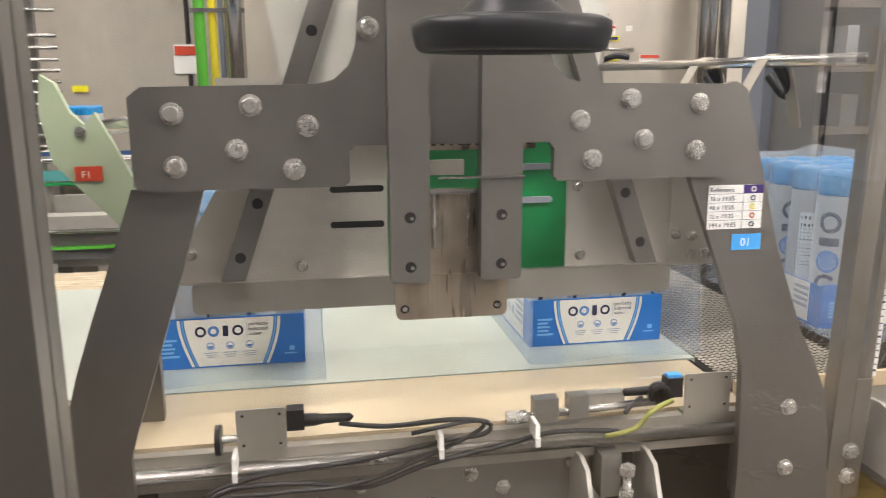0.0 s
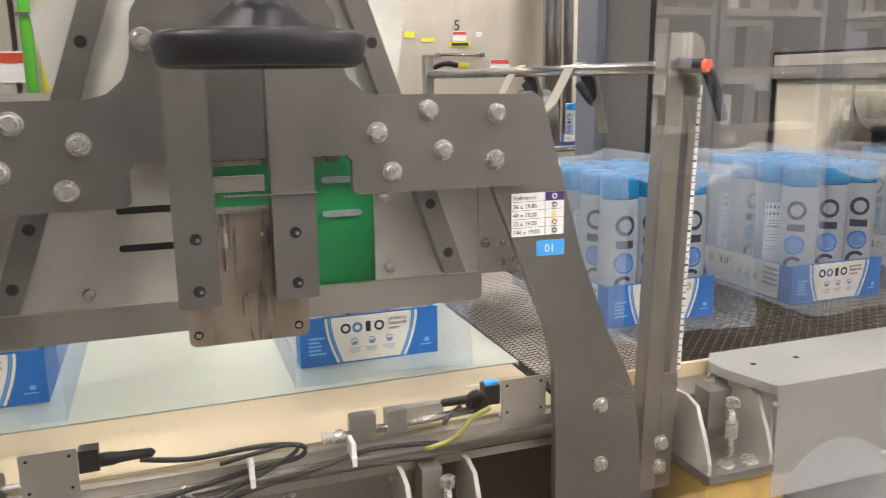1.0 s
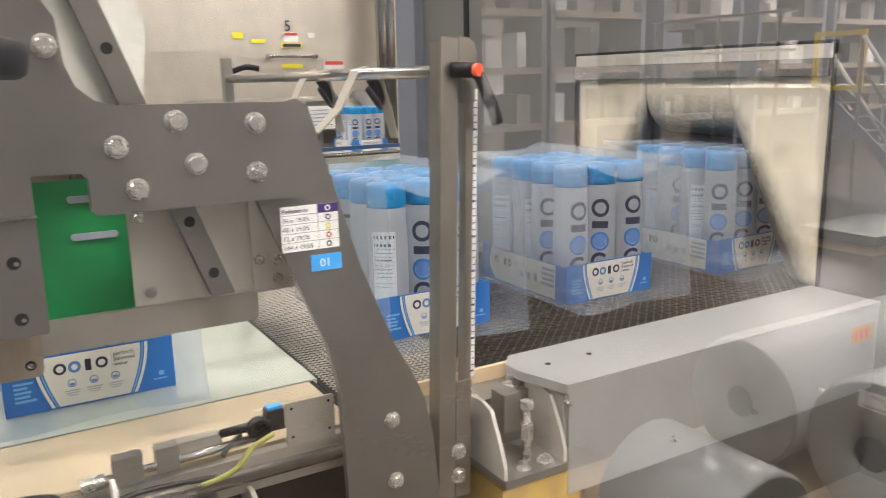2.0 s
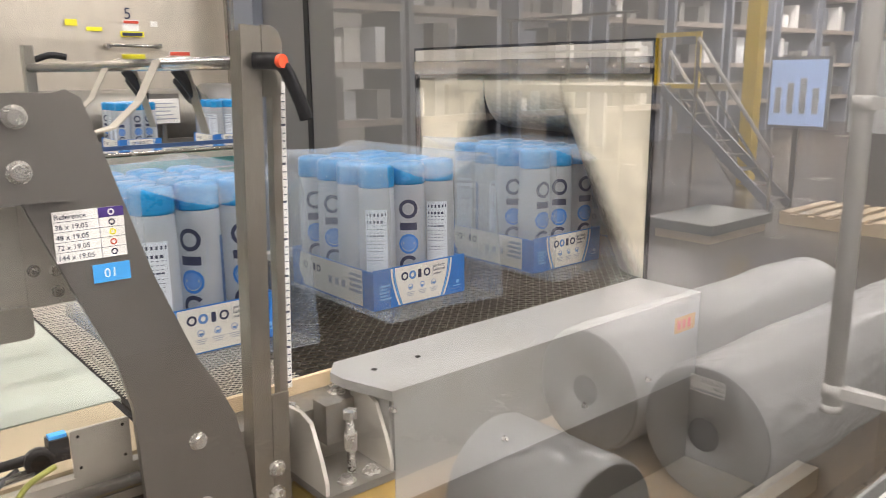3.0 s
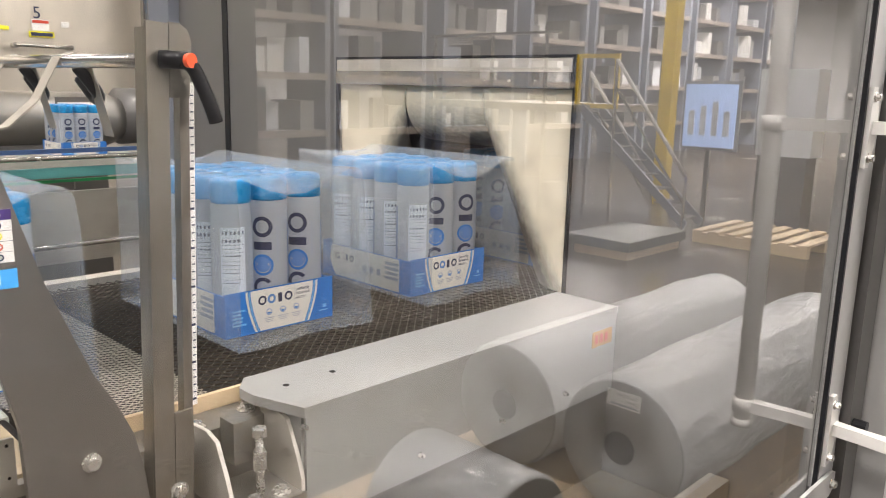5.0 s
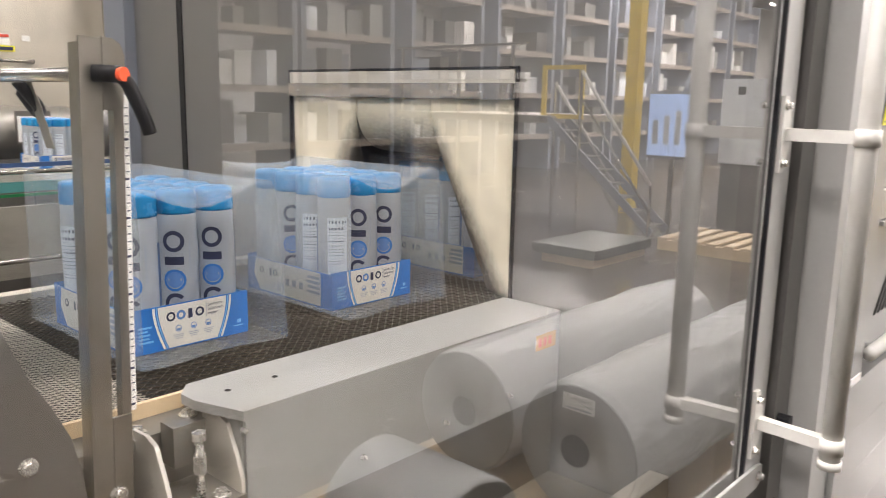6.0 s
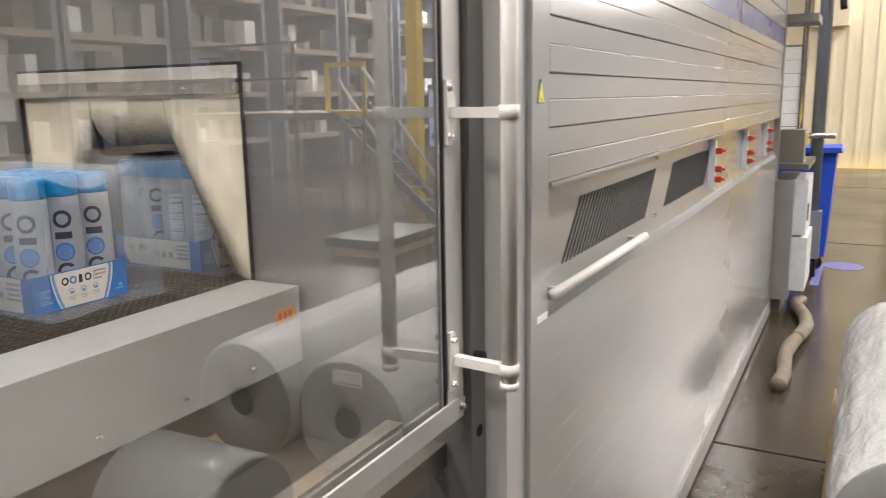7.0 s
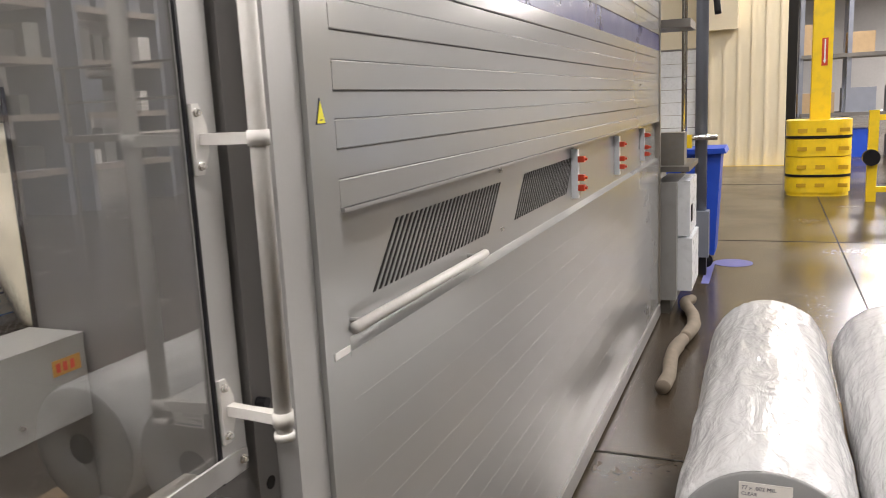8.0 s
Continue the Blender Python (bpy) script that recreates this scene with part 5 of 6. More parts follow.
# ---- behind the machine ----
def back_area():
    w = thing("tank_wall", "tall stained stainless tank fronts with labels", "tank", (1.5, 6.9, 0), kind="structure")
    for x0, x1 in ((-6.0, -0.9), (-0.86, 1.25), (1.29, 4.35), (4.45, 8.0)):
        part("tank_front", box(bmn(), x0, x1, 6.8, 7.0, 0.0, 6.0), TANK, w, bevel=0.03)
    for x in (3.42, 3.5, 3.62, 4.4):
        part("pipe", cyl(bmn(), (x, 6.55, 0), (x, 6.55, 6), 0.05), STEEL_ROD, w, smooth=True)
    def wall_tag(x, z, wd, h, m, label, y=6.79):
        return part("wall_label", box(bmn(), x - wd / 2, x + wd / 2, y - 0.004, y, z - h / 2, z + h / 2), m, w, label)
    part("words", text_bm("5", 0.13, pose(2.605, 6.785, 2.165, 90)), NAVY, w)
    t = wall_tag(2.66, 2.115, 0.13, 0.085, PAPER, "white and red danger label")
    part("label_head", box(bmn(), 2.60, 2.72, 6.780, 6.785, 2.13, 2.152), RED, t)
    t = wall_tag(2.665, 2.045, 0.19, 0.045, YELLOW_PRINT, "yellow and black label")
    part("bar_mark", box(bmn(), 2.585, 2.745, 6.780, 6.785, 2.032, 2.058), NAVY, t)
    wall_tag(2.197, 2.126, 0.09, 0.05, YELLOW_PRINT, "yellow label")
    wall_tag(2.369, 2.08, 0.12, 0.03, YELLOW_PRINT, "yellow label")
    wall_tag(2.66, 1.868, 0.19, 0.035, YELLOW_PRINT, "yellow label")
    wall_tag(2.849, 2.131, 0.06, 0.045, PAPER, "white label")
    t = wall_tag(3.052, 1.874, 0.19, 0.075, PAPER, "white and red label")
    part("label_head", box(bmn(), 2.965, 3.139, 6.780, 6.785, 1.878, 1.908), RED, t)
    t = wall_tag(-0.9, 1.87, 0.2, 0.23, PAPER, "white and red label")
    part("label_head", box(bmn(), -0.99, -0.81, 6.780, 6.785, 1.90, 1.97), RED, t)
    wall_tag(-1.73, 1.64, 0.12, 0.05, YELLOW_PRINT, "yellow label")
    part("door_bar", cyl(bmn(), (2.44, 6.72, 1.954), (2.87, 6.72, 1.949), 0.014), STEEL_ROD, w, smooth=True)
    for x in (2.45, 2.86):
        part("bar_foot", cyl(bmn(), (x, 6.72, 1.951), (x, 6.8, 1.951), 0.022), STEEL_ROD, w)
    for x, m, r in ((-0.74, GREEN_PIPE, 0.042), (-0.645, YELLOW_PIPE, 0.03), (-0.58, PIPE_GREY, 0.02), (-0.48, STEEL_ROD, 0.075)):
        tagged(part("pipe", cyl(bmn(), (x, 6.4, 0.0), (x, 6.4, 6.0), r, 14), m, None, smooth=True), "upright utility pipe before the tanks", "pipe", "utility pipes")
    tagged(part("pipe_clip", box(bmn(), -0.8, -0.4, 6.345, 6.356, 2.2, 2.23), STEEL_ROD, None), "steel clip rail across the pipes", "clip")
    # rear conveyor with guides
    c = thing("rear_conveyor", "rear conveyor with grey side plates, blue and green guide strips", "conveyor", (0, 4.7, 0))
    part("bed", box(bmn(), -7, 7.5, 4.45, 4.95, 1.22, 1.288), STEEL_SHEET, c)
    part("side_plate", box(bmn(), -7, 7.5, 4.33, 4.36, 0.75, 1.13), STEEL_SHEET, c)
    part("guide_strip", box(bmn(), -7, 7.5, 4.27, 4.29, 1.338, 1.360), STRIP_BLUE, c, "dark blue guide strip")
    part("guide_rod", cyl(bmn(), (-7, 4.25, 1.316), (7.5, 4.25, 1.316), 0.013), STEEL_ROD, c, smooth=True)
    part("guide_strip", box(bmn(), -7, 7.5, 4.28, 4.30, 1.211, 1.263), TEAL, c, "teal guide strip")
    part("guide_strip", box(bmn(), -7, 7.5, 4.27, 4.29, 1.188, 1.202), GREEN, c, "green wear strip")
    part("lower_rod", cyl(bmn(), (-7, 4.25, 0.86), (7.5, 4.25, 0.86), 0.014), STEEL_ROD, c, smooth=True)
    for x in (-6, -3.5, -1.3, 0.9, 2.9, 5.2, 7.2):
        part("leg", box(bmn(), x - 0.04, x + 0.04, 4.45, 4.95, 0, 1.22), STEEL, c)
        part("guide_bracket", box(bmn(), x - 0.015, x + 0.015, 4.29, 4.45, 1.05, 1.36), STEEL_BAR, c)
    m = thing("rear_gearmotor", "dark steel cylindrical gearmotor behind the rear conveyor", "motor", (2.0, 5.4, 0))
    part("body", lathe(bmn(), [(0.001, -0.75), (0.16, -0.75), (0.18, -0.68), (0.18, 0.45), (0.14, 0.55), (0.001, 0.56)], 24, (2.1, 5.45, 1.45), "x"), CASTING, m, smooth=True)
    part("fan_cover", lathe(bmn(), [(0.19, -0.1), (0.19, 0.1), (0.15, 0.13), (0.001, 0.13)], 24, (2.75, 5.45, 1.47), "x"), DARK_GREY, m, smooth=True)
    part("stand", box(bmn(), 1.7, 2.5, 5.3, 5.6, 0, 1.30), STEEL, m)
    s = thing("notice_board", "white paper notice on a steel holder", "notice", (2.27, 5.25, 0))
    part("holder", box(bmn(), 2.17, 2.38, 5.215, 5.235, 1.40, 1.60), STEEL, s)
    part("sheet", box(bmn(), 2.177, 2.373, 5.208, 5.213, 1.409, 1.568), PAPER, s)
    bm = bmn()
    for i in range(5):
        box(bm, 2.20, 2.35 - 0.02 * (i % 3), 5.204, 5.2079, 1.435 + i * 0.025, 1.442 + i * 0.025)
    part("bar_mark", bm, GREY_PRINT, s)
    part("arm", box(bmn(), 2.26, 2.29, 5.2355, 5.26, 0.0, 1.50), STEEL, s)
    # green guide fork with a red tag by the infeed
    f = thing("guide_fork", "pale green plastic guide fork with a red tag", "guide", (-0.3, 1.05, 1.3))
    o = [(-0.205, 1.50), (-0.245, 1.56), (-0.315, 1.64), (-0.325, 1.70), (-0.320, 1.745), (-0.305, 1.735), (-0.290, 1.70), (-0.275, 1.685), (-0.262, 1.70), (-0.245, 1.665), (-0.215, 1.60), (-0.195, 1.57)]
    o = [(x + 0.013, z - 0.020) for x, z in o]
    part("fork", slab(bmn(), o, 1.03, 1.042), PALE_GREEN, f, bevel=0.001)
    tg = part("tag", box(bmn(), -0.277, -0.245, 1.027, 1.029, 1.597, 1.615), RED, f, "red tag")
    part("words", text_bm("F1", 0.012, pose(-0.2695, 1.0264, 1.601, 90)), PAPER, tg)
    part("rod", cyl(bmn(), (-0.262, 1.06, 1.657), (-0.10, 1.06, 1.685), 0.010), STEEL_ROD, f, smooth=True)
    part("rod_screw", cyl(bmn(), (-0.266, 1.025, 1.658), (-0.266, 1.03, 1.658), 0.006), STEEL_BOLT, f)
    part("stem", box(bmn(), -0.23, -0.20, 1.043, 1.06, 1.26, 1.56), STEEL, f)
    # rack of pipes and a wire at the far left
    r = thing("pipe_rack", "rack of thin stainless pipes beside the tanks", "pipe rack", (-2.6, 6.0, 0))
    for z in (1.25, 1.33, 1.41, 1.49, 1.545, 1.625, 1.70, 1.775, 1.85, 1.93, 2.01, 2.18, 2.32, 2.40):
        part("pipe", cyl(bmn(), (-4.2, 6.0, z), (-1.65, 6.0, z), 0.014, 10), STEEL_ROD, r, smooth=True)
    for x in (-4.1, -2.9, -1.83):
        part("post", box(bmn(), x - 0.03, x + 0.03, 6.03, 6.09, 0, 2.6), STEEL, r)
    q = thing("infeed_rails", "stack of steel and green guide rails before the rear conveyor", "guide rails", (-1.6, 4.15, 0))
    part("top_rail", box(bmn(), -3.4, -0.75, 4.08, 4.2, 0.995, 1.06), STEEL_SHEET, q, bevel=0.006)
    part("rod", cyl(bmn(), (-3.4, 4.09, 0.982), (-0.75, 4.09, 0.982), 0.011), STEEL_ROD, q, smooth=True)
    part("dark_rail", box(bmn(), -3.4, -0.75, 4.11, 4.2, 0.908, 0.968), CASTING, q, bevel=0.004)
    part("wear_strip", box(bmn(), -3.4, -0.75, 4.09, 4.2, 0.891, 0.905), GREEN_PIPE, q, "bright green wear strip")
    part("lower_rail", box(bmn(), -3.4, -0.75, 4.11, 4.2, 0.835, 0.888), DARK_GREY, q, bevel=0.004)
    for x in (-3.2, -2.1, -0.9):
        part("leg", box(bmn(), x - 0.03, x + 0.03, 4.13, 4.19, 0, 0.834), STEEL, q)
    e = thing("lifting_block", "pale grey machine block with a white eyebolt", "machine block", (-1.3, 4.0, 0))
    part("body", box(bmn(), -1.62, -1.22, 3.9, 4.06, 0, 0.83), GREY_WHITE, e, bevel=0.01)
    part("step", box(bmn(), -1.21, -0.92, 3.92, 4.06, 0, 0.66), GREY_WHITE, e, bevel=0.01)
    part("eyebolt", ring_shape(bmn(), -1.10, 0.705, 0.022, 0.043, 3.97, 3.99), NYLON, e, "white eyebolt")
    tagged(part("guide_wire", cyl(bmn(), (-0.318, 1.0, 1.0), (-0.345, 1.0, 1.95), 0.004, 8), CABLE, None, smooth=True), "thin dark upright cable beside the frame leg", "cable")


# ---- the hall in front of the machine and beyond the tunnel ----
def wrapped_roll(name, x0, x1, y, z, R, lab, seed, axis="x"):
    r = thing(name, lab, "film roll", (x0, y, z - R), "film rolls")
    bm = bmn()
    n, seg = 70, 120
    rng = random.Random(seed)
    rings = []
    for i in range(n + 1):
        u = i / n
        ring = []
        for k in range(seg):
            a = 2 * math.pi * k / seg
            nn = noise.noise((u * 5 + seed, math.cos(a) * 1.3, math.sin(a) * 1.3 + u * 4)) * 0.006 + abs(noise.noise((u * 4 + seed, math.cos(a) * 6 + u * 3, math.sin(a) * 6))) * 0.009 - abs(noise.noise((u * 9 + seed, math.cos(a) * 12 - u * 5, math.sin(a) * 12))) * 0.004
            rr = R + nn - (0.012 if i in (0, n) else 0)
            ring.append(bm.verts.new((x0 + (x1 - x0) * u, y + rr * math.cos(a), z + rr * math.sin(a))))
        rings.append(ring)
    for p, q in zip(rings, rings[1:]):
        for k in range(seg):
            j = (k + 1) % seg
            bm.faces.new((p[k], p[j], q[j], q[k]))
    part("film_body", bm, ROLL_WHITE, r, "white film under crinkled wrap", smooth=True)
    e = part("end_face", lathe(bmn(), [(R - 0.006, 0.002), (R - 0.012, -0.004), (0.055, -0.004), (0.055, 0.02)], 48, (x0, y, z), "x"), ROLL_END, r, smooth=True)
    part("end_face", lathe(bmn(), [(R - 0.006, -0.002), (R - 0.012, 0.004), (0.055, 0.004), (0.055, -0.02)], 48, (x1, y, z), "x"), ROLL_END, r, smooth=True)
    part("core", lathe(bmn(), [(0.055, -0.006), (0.045, -0.006), (0.045, 0.05), (0.001, 0.05)], 28, (x0, y, z), "x"), NAVY if seed > 2 else BLACK, r)
    return r


def rolls():
    p = thing("pallet_stack", "stack of wooden pallets under the film rolls", "pallets", (3.1, -0.7, 0))
    for k in range(2):
        z = k * 0.155
        for i in range(9):
            x = 1.55 + i * 0.308
            part("board", box(bmn(), x, x + 0.14, -1.22, -0.22, z + 0.118, z + 0.138), WOOD, p)
        for y in (-1.22, -0.77, -0.31):
            part("runner", box(bmn(), 1.55, 4.154, y, y + 0.09, z, z + 0.117), WOOD, p)
    tagged(part("cardboard_sheet", box(bmn(), 1.55, 4.15, -1.22, -0.22, 0.294, 0.366), CARD, None), "brown cardboard sheet on the pallets", "cardboard")
    a = wrapped_roll("film_roll", 2.409, 4.10, -0.47, 0.597, 0.229, "large white film roll in crinkled clear wrap, lying on pallets", 1)
    lb = part("label", box(bmn(), 2.401, 2.403, -0.525, -0.405, 0.735, 0.79), PAPER, a, "white paper label")
    for i, (t, s) in enumerate((("77 x .002 MIL", 0.014), ("CLEAR", 0.012))):
        part("words", text_bm(t, s, pose(2.4002, -0.411, 0.772 - i * 0.015, 90, 0, -90)), NAVY, lb)
    part("bar_mark", box(bmn(), 2.400, 2.4009, -0.51, -0.412, 0.741, 0.747), GREY_PRINT, lb)
    wrapped_roll("film_roll", 2.409, 4.10, -0.95, 0.597, 0.229, "large white film roll in crinkled clear wrap, lying on pallets", 2)
    r = thing("small_film_roll", "short clear glossy film roll lying across the pallet", "film roll", (1.76, -0.55, 0.367))
    part("film_body", lathe(bmn(), [(0.06, -0.2), (0.185, -0.2), (0.198, -0.19), (0.2, 0.17), (0.199, 0.19), (0.19, 0.2)], 56, (1.76, -0.55, 0.567), "y"), ROLL_CLEAR, r, smooth=True)
    part("end_face", lathe(bmn(), [(0.19, 0.0), (0.05, 0.0), (0.05, -0.02)], 48, (1.76, -0.348, 0.567), "y"), ROLL_END, r)
    part("core", lathe(bmn(), [(0.05, 0.002), (0.042, 0.002), (0.042, -0.05), (0.001, -0.05)], 28, (1.76, -0.348, 0.567), "y"), CARD, r)


def far_hall():
    g = thing("column_guard", "yellow plastic column guard with black bands round a yellow steel column", "column guard", (14.85, -1.2, 0))
    n = 4
    for i in range(n):
        z0, z1 = 0.06 + i * 0.29, 0.06 + i * 0.29 + 0.275
        o = round_rect(14.37, 15.33, -1.68, -0.72, 0.30, 7)
        b = part("segment", slab(bmn(), o, z0, z1, "z"), YELLOW, g, bevel=0.02)
        for y in (-1.55, -1.22, -0.95):
            part("pocket", box(bmn(), 14.362, 14.372, y - 0.07, y + 0.07, z0 + 0.09, z0 + 0.15), mat("shaded_pocket", (0.5, 0.3, 0.01), 0.5) if (i, y) == (0, -1.55) else bpy.data.materials["shaded_pocket"], b)
    part("foot", slab(bmn(), round_rect(14.39, 15.31, -1.66, -0.74, 0.28, 7), 0, 0.06, "z"), YELLOW, g)
    for z in (0.31, 0.93):
        part("band", slab(bmn(), round_rect(14.36, 15.34, -1.69, -0.71, 0.305, 7), z, z + 0.035, "z"), BLACK, g)
    c = thing("steel_column", "yellow painted steel column with a red and white sign", "column", (14.85, -1.2, 1.2))
    part("flange", box(bmn(), 14.70, 14.72, -1.36, -1.07, 1.0, 8), YELLOW, c)
    part("flange", box(bmn(), 15.0, 15.02, -1.36, -1.07, 1.0, 8), YELLOW, c)
    part("web", box(bmn(), 14.72, 15.0, -1.225, -1.205, 1.0, 8), YELLOW, c)
    sg = part("sign", box(bmn(), 14.694, 14.699, -1.29, -1.20, 2.05, 2.48), RED, c, "narrow red and white arrow sign")
    part("arrow", slab(bmn(), [(-1.255, 2.46), (-1.235, 2.46), (-1.235, 2.14), (-1.22, 2.14), (-1.245, 2.08), (-1.27, 2.14), (-1.255, 2.14)], 14.691, 14.6935, "x"), PAPER, sg)
    # barrier post at the right of the column
    b = thing("barrier", "yellow barrier post with a rail and a black hose reel", "barrier", (13.8, -1.95, 0))
    part("post", box(bmn(), 13.75, 13.87, -1.95, -1.82, 0, 1.35), YELLOW, b, bevel=0.01)
    part("rail", box(bmn(), 13.77, 13.85, -3.4, -1.95, 0.14, 0.22), YELLOW, b)
    part("reel", lathe(bmn(), [(0.03, -0.06), (0.12, -0.06), (0.12, 0.06), (0.03, 0.06)], 20, (13.72, -1.86, 0.66), "x"), BLACK, b)
    part("rail", box(bmn(), 13.77, 13.85, -3.4, -1.95, 1.2, 1.28), YELLOW, b)
    # near-black strip painting the shaded gap, and the storage rack beyond the wall
    tagged(part("strip_curtain_edge", box(bmn(), 20.3, 20.5, -1.0, -0.8, 0, 8), SHADOW_HOLE, None), "dark strip for the shaded gap beside the cream wall", "opening", kind="structure")
    r = thing("storage_rack", "dark storage rack with crates and boards", "rack", (23, -2.5, 0))
    for y in (-1.15, -2.2, -3.3, -4.6):
        for x in (22.2, 23.4):
            part("upright", box(bmn(), x - 0.05, x + 0.05, y - 0.05, y + 0.05, 0, 5.5), PIPE_GREY, r)
    for z in (1.0, 2.4, 3.9):
        part("shelf", box(bmn(), 22.1, 23.5, -4.6, -1.15, z, z + 0.09), DARK_GREY, r)
    rng = random.Random(8)
    for i, (m, lab) in enumerate(((CARD, "brown carton"), (BIN_BLUE, "blue crate"), (DARK_GREY, "dark grey cabinet"), (CARD, "brown carton"), (PIPE_GREY, "grey steel box"), (GREY_WHITE, "white carton"), (CARD, "brown carton"), (CARD, "brown carton"), (DARK_GREY, "dark crate"))):
        y, z = -1.5 - (i % 3) * 0.95, (0.0, 1.09, 2.49)[i // 3]
        q = thing("crate", lab + " on the storage rack", "crate", (22.6, y, z), "crates on the rack")
        s = rng.uniform(0.28, 0.42)
        part("body", box(bmn(), 22.3, 22.9, y - s, y + s, z, z + rng.uniform(0.4, 0.8)), m, q, bevel=0.02)
    wb = thing("white_board", "white board on a yellow stand", "board", (16, -3.0, 0))
    part("board", box(bmn(), 16.0, 16.04, -3.6, -2.35, 1.0, 2.1), LABEL_WHITE, wb)
    part("post", box(bmn(), 16.05, 16.1, -2.5, -2.42, 0, 2.0), YELLOW, wb)
    part("post", box(bmn(), 16.05, 16.1, -3.5, -3.42, 0, 2.0), YELLOW, wb)
    # upright pipe, bin, cabinet and absorbent sock at the tunnel's end
    p = thing("service_pipe", "dark blue-grey service pipe with a switch box at its foot", "pipe", (8.3, 0.13, 0))
    part("pipe", cyl(bmn(), (8.3, 0.13, 0.3), (8.3, 0.13, 8), 0.055, 18), PIPE_GREY, p, smooth=True)
    part("switch_box", box(bmn(), 8.22, 8.38, 0.05, 0.21, 0.18, 0.62), PIPE_GREY, p, bevel=0.015)
    part("conduit", cyl(bmn(), (8.25, 0.28, 0.6), (8.25, 0.28, 8), 0.025), STEEL_ROD, p, smooth=True)
    part("clip", box(bmn(), 8.2, 8.4, 0.0, 0.35, 3.0, 3.05), STEEL, p)
    part("strap", tube(bmn(), [(8.24, 0.10, 3.05), (8.22, 0.03, 2.7), (8.2, -0.01, 2.4)], 0.03), BLACK, p, smooth=True)
    part("yellow_fitting", box(bmn(), 8.1, 8.2, 0.2, 0.32, 1.22, 1.34), YELLOW, p, bevel=0.01)
    part("cross_pipe", cyl(bmn(), (8.2, -0.02, 1.31), (8.2, 0.45, 1.31), 0.025), STEEL_ROD, p, smooth=True)
    part("foot", box(bmn(), 8.24, 8.36, 0.07, 0.19, 0, 0.18), BLACK, p)
    bn = thing("blue_bin", "blue wheeled plastic bin", "bin", (8.9, 0.2, 0))
    o = [(0.02, 0.12), (0.42, 0.12), (0.50, 1.13), (-0.03, 1.13)]
    part("body", slab(bmn(), o, 8.65, 9.15, "x"), BIN_BLUE, bn, bevel=0.02)
    part("lid", slab(bmn(), [(-0.08, 1.13), (0.52, 1.13), (0.52, 1.17), (-0.06, 1.18)], 8.6, 9.2, "x"), BIN_BLUE, bn, bevel=0.01)
    for y in (0.1, 0.36):
        part("wheel", cyl(bmn(), (8.62, y, 0.07), (8.66, y, 0.07), 0.07, 18), BLACK, bn)
    part("axle", cyl(bmn(), (8.64, 0.06, 0.07), (8.64, 0.42, 0.12), 0.03), BLACK, bn)
    tagged(part("floor_sticker", cyl(bmn(), (8.88, -0.15, 0), (8.88, -0.15, 0.003), 0.19, 28), FLOOR_BLUE, None), "round blue sticker on the floor", "floor sticker")
    tagged(part("floor_stripe", box(bmn(), 7.9, 8.9, 0.02, 0.09, 0, 0.0032), FLOOR_BLUE, None), "blue tape on the floor", "floor marking")
    cb = thing("control_box", "white electrical control box at the tunnel's far end", "control box", (6.95, 0.2, 0.3))
    part("back_plate", box(bmn(), 6.76, 7.5, 0.19, 0.34, 0.12, 1.05), GREY_WHITE, cb, bevel=0.01)
    part("upper_box", box(bmn(), 6.85, 7.45, 0.10, 0.19, 0.62, 1.05), LABEL_WHITE, cb, bevel=0.01)
    part("lower_box", box(bmn(), 6.85, 7.45, 0.08, 0.19, 0.18, 0.60), LABEL_WHITE, cb, bevel=0.01)
    part("top_tray", box(bmn(), 6.76, 7.6, 0.10, 0.5, 1.13, 1.17), STEEL, cb)
    part("top_motor", box(bmn(), 6.9, 7.1, 0.15, 0.35, 1.17, 1.42), CASTING, cb, bevel=0.02)
    part("window", box(bmn(), 6.95, 7.05, 0.094, 0.1, 0.72, 0.85), BLACK, cb)
    part("stand", box(bmn(), 6.8, 7.4, 0.24, 0.34, 0, 0.12), STEEL, cb)
    part("lintel", box(bmn(), 6.76, 7.2, 0.10, 0.5, 2.20, 2.26), STEEL, cb)
    part("lintel_post", box(bmn(), 6.80, 6.86, 0.40, 0.46, 1.17, 2.20), STEEL, cb)
    for i, pts in enumerate(([(5.0, 0.09, 0.045), (5.25, 0.075, 0.048), (5.55, 0.095, 0.058), (5.95, 0.06, 0.055)], [(5.98, 0.05, 0.055), (6.3, 0.02, 0.06), (6.65, 0.06, 0.06), (6.95, 0.14, 0.055), (7.1, 0.10, 0.05)])):
        bm = tube(bmn(), pts, 0.044, 14)
        for v in bm.verts:
            v.co += Vector((0, 0, 0.010 * noise.noise(v.co * 14))) + Vector((0, 0.012 * noise.noise(v.co * 9 + Vector((3, 0, 0))), 0))
        tagged(part("absorbent_sock", bm, SOCK, None, smooth=True), "dirty beige absorbent sock lying on the floor", "absorbent sock", "socks on the floor")


